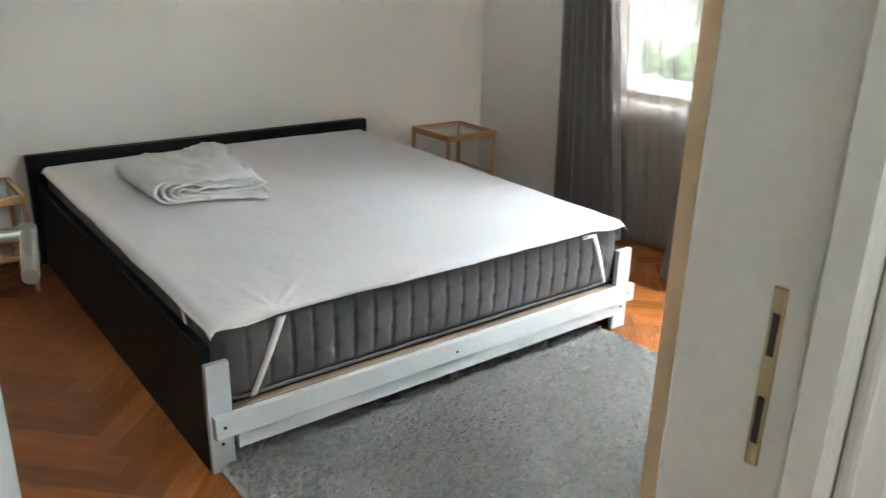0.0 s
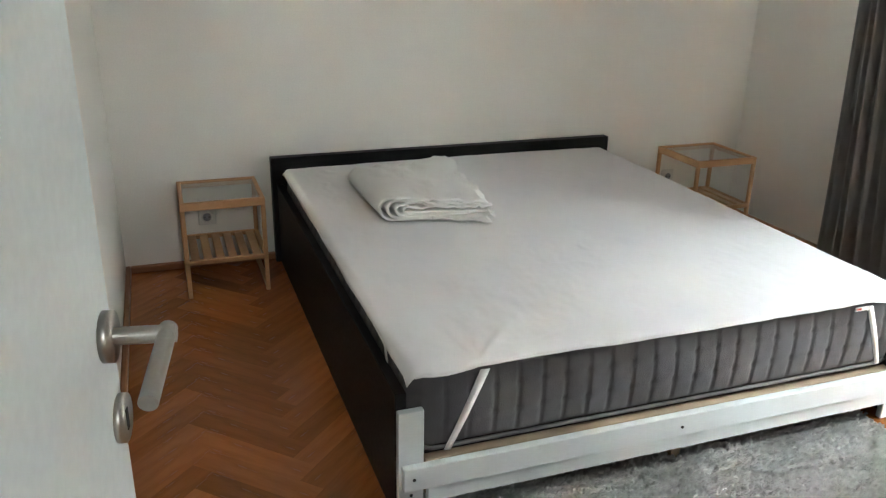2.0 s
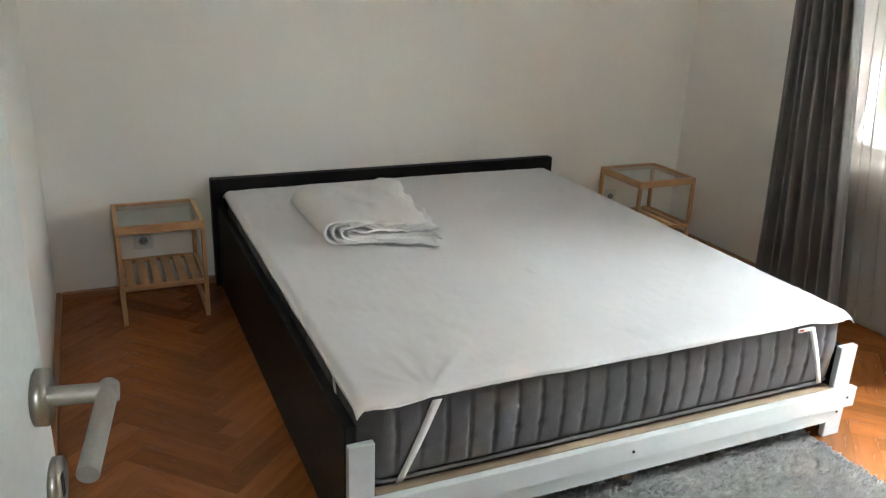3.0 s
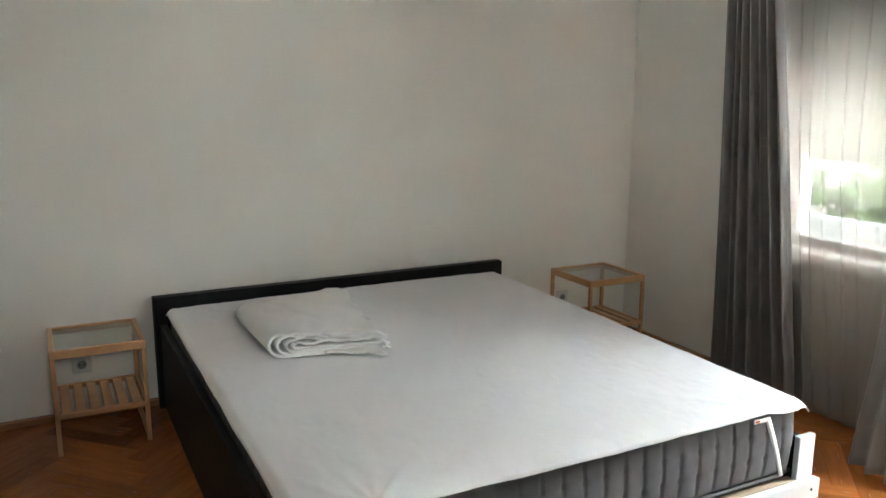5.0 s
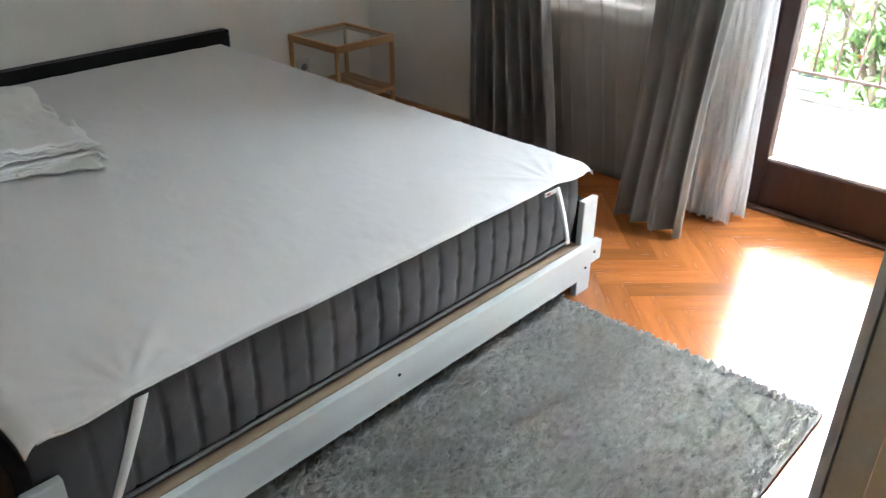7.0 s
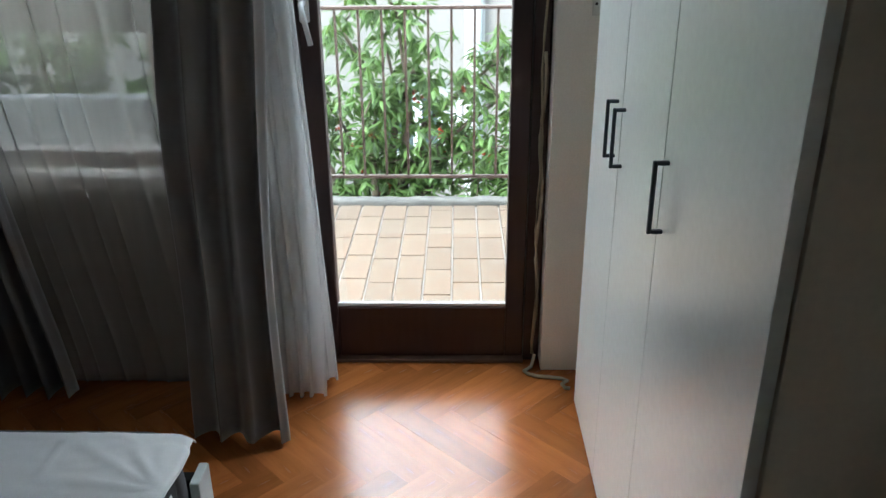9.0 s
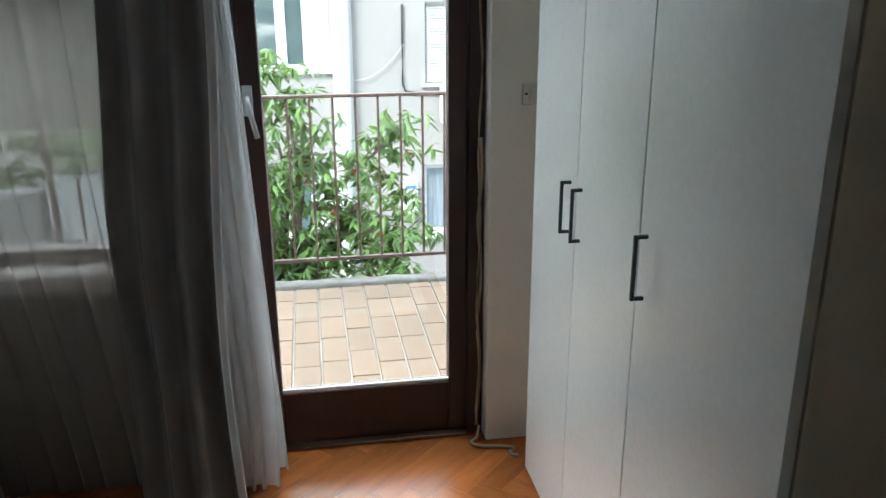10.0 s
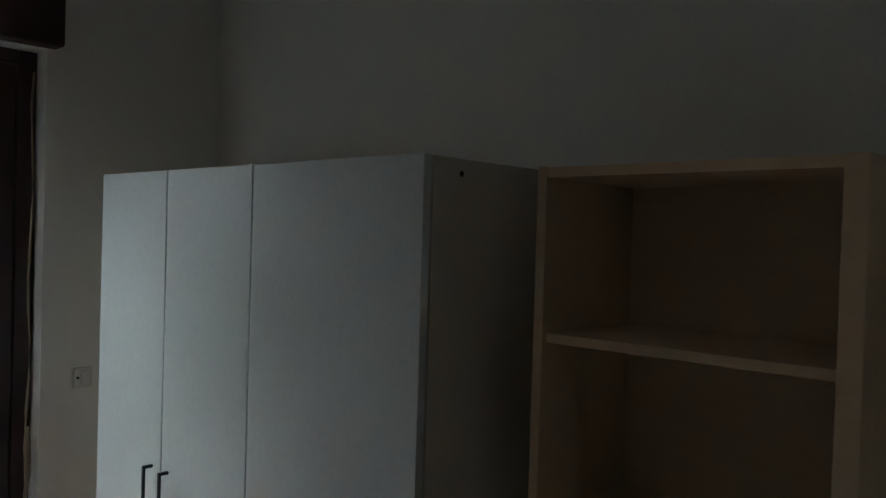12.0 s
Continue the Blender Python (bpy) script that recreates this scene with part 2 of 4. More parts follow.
M_FRUIT = material("red_fruit", (0.42, 0.05, 0.02), 0.3, fine=40, bump=0.0)
# parapet render with the balcony's shade put into its grey
M_PARA = material("shaded_cement_render", (0.17, 0.177, 0.18), 0.95, scale=3, fine=60, bump=0.3)
M_THRESH = material("worn_threshold", (0.16, 0.088, 0.06), 0.6, second=(0.09, 0.05, 0.035), scale=14, fine=90, bump=0.15)
# near-black for the strips that draw shade between the wardrobe doors
M_GAP = material("door_gap_shade", (0.02, 0.02, 0.02), 0.8)
M_GRASS = material("garden_ground", (0.10, 0.13, 0.05), 0.95, second=(0.16, 0.14, 0.08), scale=1.5, fine=20, bump=0.4)
M_ROOF = material("clay_roof", (0.36, 0.16, 0.09), 0.85, scale=4, fine=40, bump=0.3, island=0.15)


# ---- mesh helpers ----
def add_box(bm, x0, y0, z0, x1, y1, z1, bevel=0.0, seg=1):
    m = Matrix.LocRotScale(((x0 + x1) / 2, (y0 + y1) / 2, (z0 + z1) / 2), None, (abs(x1 - x0), abs(y1 - y0), abs(z1 - z0)))
    made = bmesh.ops.create_cube(bm, size=1, matrix=m)["verts"]
    if bevel:
        edges = list({e for v in made for e in v.link_edges})
        bmesh.ops.bevel(bm, geom=edges, offset=bevel, segments=seg, profile=0.5, affect="EDGES")
    return bm


def box(x0, y0, z0, x1, y1, z1, bevel=0.0, seg=1):
    return add_box(bmesh.new(), x0, y0, z0, x1, y1, z1, bevel, seg)


def add_rod(bm, a, b, r, sides=12, r2=None):
    a, b = Vector(a), Vector(b)
    d = b - a
    m = Matrix.Translation((a + b) / 2) @ d.to_track_quat("Z", "Y").to_matrix().to_4x4()
    bmesh.ops.create_cone(bm, cap_ends=True, segments=sides, radius1=r, radius2=r if r2 is None else r2, depth=d.length, matrix=m)
    return bm


def rod(a, b, r, sides=12, r2=None):
    return add_rod(bmesh.new(), a, b, r, sides, r2)


def add_tube(bm, pts, r, sides=8):
    """A round tube along a line of points."""
    pts = [Vector(p) for p in pts]
    rings = []
    for i, p in enumerate(pts):
        d = (pts[min(i + 1, len(pts) - 1)] - pts[max(i - 1, 0)]).normalized()
        q = d.to_track_quat("Z", "Y")
        rings.append([bm.verts.new(p + q @ Vector((r * math.cos(2 * math.pi * k / sides), r * math.sin(2 * math.pi * k / sides), 0))) for k in range(sides)])
    for u, v in zip(rings, rings[1:]):
        for k in range(sides):
            bm.faces.new((u[k], u[(k + 1) % sides], v[(k + 1) % sides], v[k]))
    bm.faces.new(rings[0][::-1])
    bm.faces.new(rings[-1])
    return bm


def link_mesh(name, bm, mat, smooth=False):
    me = bpy.data.meshes.new(name)
    bmesh.ops.recalc_face_normals(bm, faces=bm.faces)
    bm.to_mesh(me)
    bm.free()
    me.materials.append(mat)
    if smooth:
        for p in me.polygons:
            p.use_smooth = True
    return new(name, me)


def part(name, bm, mat, parent, label="", smooth=False):
    ob = link_mesh(name, bm, mat, smooth)
    ob.parent = parent
    if parent.type == "EMPTY" or parent.location.length:
        ob.matrix_parent_inverse = parent.matrix_basis.inverted()
    return tagged(ob, label)


def share(name, mesh, parent, m):
    """Another piece on the same mesh, under its parent."""
    ob = new(name, mesh)
    ob.parent = parent
    ob.matrix_parent_inverse = parent.matrix_basis.inverted()
    ob.matrix_basis = m
    return ob


def thing(name, x, y, z, label, category, group=""):
    ob = new(name)
    ob.empty_display_size = 0.1
    ob.matrix_basis = Matrix.Translation((x, y, z))
    return tagged(ob, label, category, group)


def structure(name, bm, mat, label, category="structure", smooth=False):
    return tagged(link_mesh(name, bm, mat, smooth), label, category, "", "structure")


def solid(ob, thick, offset=0.0):
    md = ob.modifiers.new("thickness", "SOLIDIFY")
    md.thickness, md.offset = thick, offset
    return ob


# ---- the room ----
X0, X1, Y0, Y1, CEIL = -0.675, 2.65, -3.42, 0.0, 2.6

sub = structure("floor", box(X0 - 0.15, Y0 - 1.6, -0.12, X1 + 0.12, Y1 + 0.1, -0.0012), M_SUB, "herringbone oak parquet floor, varnished orange brown", "floor")
structure("ceiling", box(X0 - 0.2, Y0 - 1.7, CEIL, X1 + 0.3, Y1 + 0.2, CEIL + 0.15), M_CEIL, "plain white painted ceiling", "ceiling")
structure("wall_north", box(X0 - 0.2, Y1, -0.12, X1 + 0.3, Y1 + 0.2, CEIL), M_WALL, "off-white painted plaster wall behind the bed", "wall")
structure("wall_west", box(X0 - 0.2, Y0 - 1.6, -0.12, X0, Y1, CEIL), M_WALL, "off-white painted plaster side wall", "wall")

# east wall with the balcony door and the window cut through it
DY0, DY1, DZ = -2.846, -2.06, 2.17
WY0, WY1, WZ0 = -1.93, -0.98, 0.70
bm = bmesh.new()
for y0, y1, z0, z1 in ((Y0 - 0.1, DY0, -0.12, CEIL), (DY0, DY1, DZ, CEIL), (DY0, DY1, -0.12, -0.02), (DY1, WY0, -0.12, CEIL),
                       (WY0, WY1, -0.12, WZ0), (WY0, WY1, DZ, CEIL), (WY1, Y1, -0.12, CEIL)):
    add_box(bm, X1, y0, z0, X1 + 0.3, y1, z1)
structure("wall_east", bm, M_WALL, "off-white plaster outer wall with balcony door and window openings", "wall")

# south wall with the room door cut through it
OX0, OX1, OZ = -0.645, 0.09, 2.03
bm = bmesh.new()
for x0, x1, z0, z1 in ((X0, OX0, -0.12, CEIL), (OX0, OX1, OZ, CEIL), (OX1, X1, -0.12, CEIL)):
    add_box(bm, x0, Y0 - 0.18, z0, x1, Y0, z1)
structure("wall_south", bm, M_WALL, "off-white plaster wall with the room door", "wall")

# plain hallway behind the door
structure("wall_hall_back", box(X0 - 0.2, Y0 - 1.75, -0.12, X1 + 0.3, Y0 - 1.6, CEIL), M_WALL, "plain off-white hallway wall", "wall")
structure("wall_hall_end", box(1.2, Y0 - 1.6, -0.006, 1.35, Y0 - 0.18, CEIL), M_WALL, "plain off-white hallway end wall", "wall")

# baseboards: small stained quarter-round strips
bm = bmesh.new()
add_box(bm, X0 + 0.022, -0.022, 0.0, X1, 0.0, 0.035, 0.006, 2)
structure("baseboard", bm, M_SKIRT, "low stained wooden baseboard strip", "baseboard")
bm = bmesh.new()
add_box(bm, X0, Y0, 0.0, X0 + 0.022, 0.0, 0.035, 0.006, 2)
structure("baseboard_west", bm, M_SKIRT, "low stained wooden baseboard strip", "baseboard")
bm = bmesh.new()
add_box(bm, X1 - 0.022, DY1 + 0.01, 0.0, X1, -0.022, 0.035, 0.006, 2)
structure("baseboard_east", bm, M_SKIRT, "low stained wooden baseboard strip", "baseboard")

# room door frame: jamb linings and architrave
fr = structure("door_frame", box(OX1 - 0.02, Y0 - 0.186, 0.0, OX1 + 0.004, Y0 + 0.006, OZ, 0.004), M_FRAME, "cream painted wooden door frame with worn strike plate", "door frame")
part("jamb", box(OX0 - 0.004, Y0 - 0.186, 0.0, OX0 + 0.008, Y0 + 0.002, OZ, 0.003), M_FRAME, fr)
part("head", box(OX0, Y0 - 0.186, OZ - 0.02, OX1, Y0 + 0.004, OZ + 0.004, 0.003), M_FRAME, fr)
part("architrave", box(OX1 + 0.004, Y0 + 0.001, 0.0, OX1 + 0.075, Y0 + 0.02, OZ + 0.07, 0.006, 2), M_FRAME, fr)
part("architrave", box(OX1 - 0.012, Y0 - 0.205, 0.0, OX1 + 0.07, Y0 - 0.187, OZ + 0.07, 0.006, 2), M_FRAME, fr)
part("door_stop", box(OX1 - 0.036, Y0 - 0.184, 0.0, OX1 - 0.02, Y0 - 0.145, OZ - 0.02, 0.004), M_FRAME, fr)
plate = part("strike_plate", box(OX1 - 0.0225, Y0 - 0.1135, 0.885, OX1 - 0.0195, Y0 - 0.0985, 1.085, 0.001), M_BRASS, fr, "worn brass strike plate")
part("slot", box(OX1 - 0.0235, Y0 - 0.1095, 1.012, OX1 - 0.0215, Y0 - 0.1025, 1.058), M_DARK, plate)
part("slot", box(OX1 - 0.0235, Y0 - 0.1095, 0.912, OX1 - 0.0215, Y0 - 0.1025, 0.966), M_DARK, plate)

# room door, standing open
door = tagged(new("door_1"), "white painted flush room door standing open, steel lever handle", "door", "", "structure")
HINGE = (-0.63, -3.44, 0)
door.matrix_basis = Matrix.Translation(HINGE)
LX = HINGE[0]
part("leaf", box(LX - 0.038, -3.438, 0.008, LX, -2.848, 2.01, 0.003, 2), M_DOOR, door)


def lever_set(y, z, parent):
    rose = part("rosette", rod((LX - 0.001, y, z), (LX + 0.010, y, z), 0.026, 28), M_STEEL, parent, "brushed steel round rosette", True)
    bm = add_rod(bmesh.new(), (LX + 0.008, y, z), (LX + 0.0685, y, z), 0.0090, 36)
    add_rod(bm, (LX + 0.060, y + 0.0088, z + 0.002), (LX + 0.058, y - 0.104, z - 0.016), 0.0090, 36)
    part("lever", bm, M_STEEL, rose, "brushed steel lever")
    key = part("key_rosette", rod((LX - 0.001, y + 0.012, z - 0.100), (LX + 0.008, y + 0.012, z - 0.100), 0.026, 28), M_STEEL, parent, "brushed steel key rosette", True)
    part("keyhole", box(LX + 0.0075, y + 0.008, z - 0.113, LX + 0.0088, y + 0.016, z - 0.089), M_DARK, key)


lever_set(-2.882, 1.063, door)
door.matrix_basis = Matrix.Translation(HINGE) @ Matrix.Rotation(radians(-10.3), 4, "Z")

# balcony door: dark red wooden frame with one full glass leaf
bd = tagged(new("door_2"), "dark red wooden balcony door with full-height glass", "balcony door", "", "structure")
bd.matrix_basis = Matrix.Translation((2.72, (DY0 + DY1) / 2, 0))
FX0, FX1 = 2.712, 2.80
for y0, y1, z0, z1 in ((DY0 + 0.003, DY0 + 0.055, 0.0, DZ - 0.003), (DY1 - 0.045, DY1 - 0.003, 0.0, DZ - 0.003), (DY0 + 0.055, DY1 - 0.045, DZ - 0.045, DZ - 0.003)):
    part("frame_member", box(FX0, y0, z0, FX1, y1, z1, 0.004, 2), M_MAHOG, bd)
part("threshold", box(FX0 - 0.02, DY0 + 0.055, 0.001, FX1 + 0.1, DY1 - 0.045, 0.0125, 0.002), M_THRESH, bd, "worn dark wooden threshold")
GY0, GY1, GZ0, GZ1 = -2.728, -2.166, 0.202, 2.066
LX0, LX1 = 2.716, 2.770
part("stile", box(LX0, DY0 + 0.057, 0.014, LX1, GY0, DZ - 0.047, 0.005, 2), M_MAHOG, bd)
part("stile", box(LX0, GY1, 0.014, LX1, DY1 - 0.047, DZ - 0.047, 0.005, 2), M_MAHOG, bd)
part("bottom_rail", box(LX0 + 0.001, GY0, 0.014, LX1, GY1, GZ0, 0.005, 2), M_MAHOG, bd)
part("top_rail", box(LX0 + 0.001, GY0, GZ1, LX1, GY1, DZ - 0.047, 0.005, 2), M_MAHOG, bd)
pane = part("pane", box(2.736, GY0 - 0.006, GZ0 - 0.006, 2.740, GY1 + 0.006, GZ1 + 0.006), M_GLASS, bd)
pane.visible_shadow = False
part("weather_bead", box(2.722, GY0, GZ0, 2.734, GY1, GZ0 + 0.012, 0.002), M_PVC, bd, "white glazing bead")
hb = part("handle_plate", box(2.706, -2.142, 1.13, 2.717, -2.112, 1.22, 0.003), M_PVC, bd, "white handle plate")
part("door_handle", add_tube(bmesh.new(), [(2.708, -2.127, 1.185), (2.66, -2.128, 1.185), (2.648, -2.132, 1.17), (2.642, -2.152, 1.075)], 0.008, 10), M_PVC, hb, "white lever handle", True)

# shutter box over the openings
structure("shutter_box", box(2.585, -2.875, 2.172, X1 + 0.002, -0.72, 2.42, 0.01, 2), M_MAHOG, "dark wooden roller shutter box above door and window", "shutter box")

part("shutter_end_slat", box(2.85, GY0 - 0.03, 2.045, 2.868, GY1 + 0.03, 2.12, 0.003), M_SHELF, bd, "pale wooden end slat of the raised shutter")

# window with a roller shutter three quarters down
win = tagged(new("window_1"), "dark wooden window behind net curtain, shutter partly lowered", "window", "", "structure")
win.matrix_basis = Matrix.Translation((2.72, (WY0 + WY1) / 2, WZ0))
for y0, y1, z0, z1 in ((WY0 + 0.003, WY0 + 0.06, WZ0 + 0.003, DZ), (WY1 - 0.06, WY1 - 0.003, WZ0 + 0.003, DZ), (WY0 + 0.06, WY1 - 0.06, WZ0 + 0.003, WZ0 + 0.045), (WY0 + 0.06, WY1 - 0.06, DZ - 0.06, DZ - 0.003)):
    part("window_frame", box(FX0, y0, z0, FX1, y1, z1, 0.004, 2), M_MAHOG, win)
p = part("pane", box(2.73, WY0 + 0.055, WZ0 + 0.04, 2.734, WY1 - 0.055, DZ - 0.055), M_GLASS, win)
p.visible_shadow = False
part("window_sill", box(2.60, WY0 - 0.03, WZ0 - 0.03, FX0, WY1 + 0.03, WZ0 - 0.001, 0.005, 2), M_MAHOG, win, "dark wooden inner sill")
slat = None
for i in range(26):
    z = 1.085 + i * 0.042
    if slat is None:
        bm = box(2.84, WY0 + 0.004, z, 2.852, WY1 - 0.004, z + 0.0385, 0.003)
        y = WY0 + 0.006
        while y < WY1 - 0.02:
            add_box(bm, 2.843, y, z + 0.038, 2.849, min(y + 0.10, WY1 - 0.006), z + 0.0425)
            y += 0.122
        slat = part("shutter_slat", bm, M_SHUT, win)
    else:
        share("shutter_slat", slat.data, win, Matrix.Translation((0, 0, i * 0.042)))


# ---- bed ----
bed = thing("double_bed", 0.88, -1.03, 0, "black-brown double bed frame with improvised white plank foot end", "bed")
part("headboard", box(0.0, -0.062, 0.0, 1.76, -0.012, 0.508, 0.003, 2), M_BLACK, bed)
part("side_panel", box(0.022, -2.004, 0.0, 0.052, -0.064, 0.385, 0.002), M_BLACK, bed)
part("side_panel", box(1.708, -2.004, 0.0, 1.738, -0.064, 0.31, 0.002), M_BLACK, bed)
part("slat_base", box(0.054, -1.99, 0.17, 1.706, -0.066, 0.197), M_BLACK, bed)
for x0, x1, h in ((0.024, 0.092, 0.340), (1.672, 1.744, 0.330)):
    part("foot_post", box(x0, -2.027, 0.0, x1, -2.006, h, 0.002), M_PLANK, bed, "white painted upright board")
up = part("foot_plank", box(0.031, -2.053, 0.120, 1.751, -2.0285, 0.188, 0.002), M_PLANK, bed, "white painted upper plank")
part("lower_plank", box(0.097, -2.046, 0.072, 1.67, -2.0285, 0.1185, 0.002), M_PLANK, bed, "white painted lower plank")
part("rear_beam", box(0.097, -2.0275, 0.085, 1.67, -1.992, 0.187, 0.002), M_RAWPINE, bed, "raw unpainted pine beam")
part("middle_leg", box(0.868, -2.015, 0.0, 0.898, -1.985, 0.084), M_RAWPINE, bed, "raw wooden middle leg")
for x, z, y in ((0.058, 0.156, -2.0535), (0.864, 0.150, -2.0535), (1.712, 0.158, -2.0535), (0.058, 0.09, -2.0275), (1.712, 0.09, -2.0275)):
    part("screw", rod((x, y - 0.002, z), (x, y + 0.004, z), 0.0045, 10), M_DARK, up if z > 0.12 else bed, "", True)


# ---- mattress: quilted grey sides ----
def mattress():
    x0, x1, y0, y1, z0, z1 = 0.066, 1.698, -2.0, -0.075, 0.199, 0.440
    t = thing("mattress", (x0 + x1) / 2, (y0 + y1) / 2, z0, "grey quilted double mattress lying in the bed frame", "mattress")
    cx, cy, hx, hy, rad = (x0 + x1) / 2, (y0 + y1) / 2, (x1 - x0) / 2, (y1 - y0) / 2, 0.07
    # outline of a rounded rectangle, walked evenly
    pts = []
    corners = ((cx + hx - rad, cy - hy + rad, -90), (cx + hx - rad, cy + hy - rad, 0), (cx - hx + rad, cy + hy - rad, 90), (cx - hx + rad, cy - hy + rad, 180))
    for i, (px, py, a0) in enumerate(corners):
        for k in range(9):
            a = radians(a0 + 90 * k / 8)
            pts.append((px + rad * math.cos(a), py + rad * math.sin(a)))
        nx, ny, na = corners[(i + 1) % 4]
        a = radians(a0 + 90)
        ax, ay = px + rad * math.cos(a), py + rad * math.sin(a)
        bx, by = nx + rad * math.cos(radians(na)), ny + rad * math.sin(radians(na))
        n = int(math.hypot(bx - ax, by - ay) / 0.006)
        pts += [(ax + (bx - ax) * k / n, ay + (by - ay) * k / n) for k in range(1, n)]
    s, run = [0.0], 0.0
    for a, b in zip(pts, pts[1:]):
        run += math.hypot(b[0] - a[0], b[1] - a[1])
        s.append(run)
    run += math.hypot(pts[0][0] - pts[-1][0], pts[0][1] - pts[-1][1])
    cell = run / round(run / 0.0695)
    bm = bmesh.new()
    rows = []
    levels = 33
    for j in range(levels):
        v = j / (levels - 1)
        row = []
        for i, (x, y) in enumerate(pts):
            q = ((s[i] + 0.022) % cell) / cell
            groove = math.exp(-((min(q, 1 - q) * cell) / 0.0036) ** 2)
            tuft = math.exp(-((min(q, 1 - q) * cell) / 0.013) ** 2) * (math.exp(-((v - 0.36) * 0.2 / 0.006) ** 2) + math.exp(-((v - 0.68) * 0.2 / 0.006) ** 2))
            puff = math.sin(math.pi * q) ** 0.5 * 0.0016
            bulge = 0.012 * math.sin(math.pi * min(1, max(0, v)))
            w = noise.noise(Vector((x * 6, y * 6, v * 1.5))) * 0.003 + noise.noise(Vector((x * 28, y * 28, v * 9))) * 0.0007
            edge = 0.02 * max(0, abs(v - 0.5) * 2 - 0.86) / 0.14
            d = bulge + puff - 0.0050 * groove - 0.0048 * tuft + w - edge
            nx, ny = x - min(max(x, cx - hx + rad), cx + hx - rad), y - min(max(y, cy - hy + rad), cy + hy - rad)
            ln = math.hypot(nx, ny) or 1
            lift = 0.012 * min(1, max(0, (y - y0) / (y1 - y0))) * v
            row.append(bm.verts.new((x + nx / ln * d, y + ny / ln * d, z0 + v * (z1 - z0) + lift)))
        rows.append(row)
    n = len(pts)
    for a, b in zip(rows, rows[1:]):
        for i in range(n):
            bm.faces.new((a[i], a[(i + 1) % n], b[(i + 1) % n], b[i]))
    bm.faces.new(rows[0][::-1])
    bm.faces.new(rows[-1])
    part("core", bm, M_MATT, t, "", True)
    for z, lift in ((z0 + 0.004, 0.0), (z1 - 0.004, 0.012)):
        ring = [(x, y, z + lift * min(1, max(0, (y - y0) / (y1 - y0)))) for x, y in pts[::3]]
        part("piping", add_tube(bmesh.new(), ring + ring[:1], 0.006, 6), M_MATT2, t, "", True)
    return t


mattress()


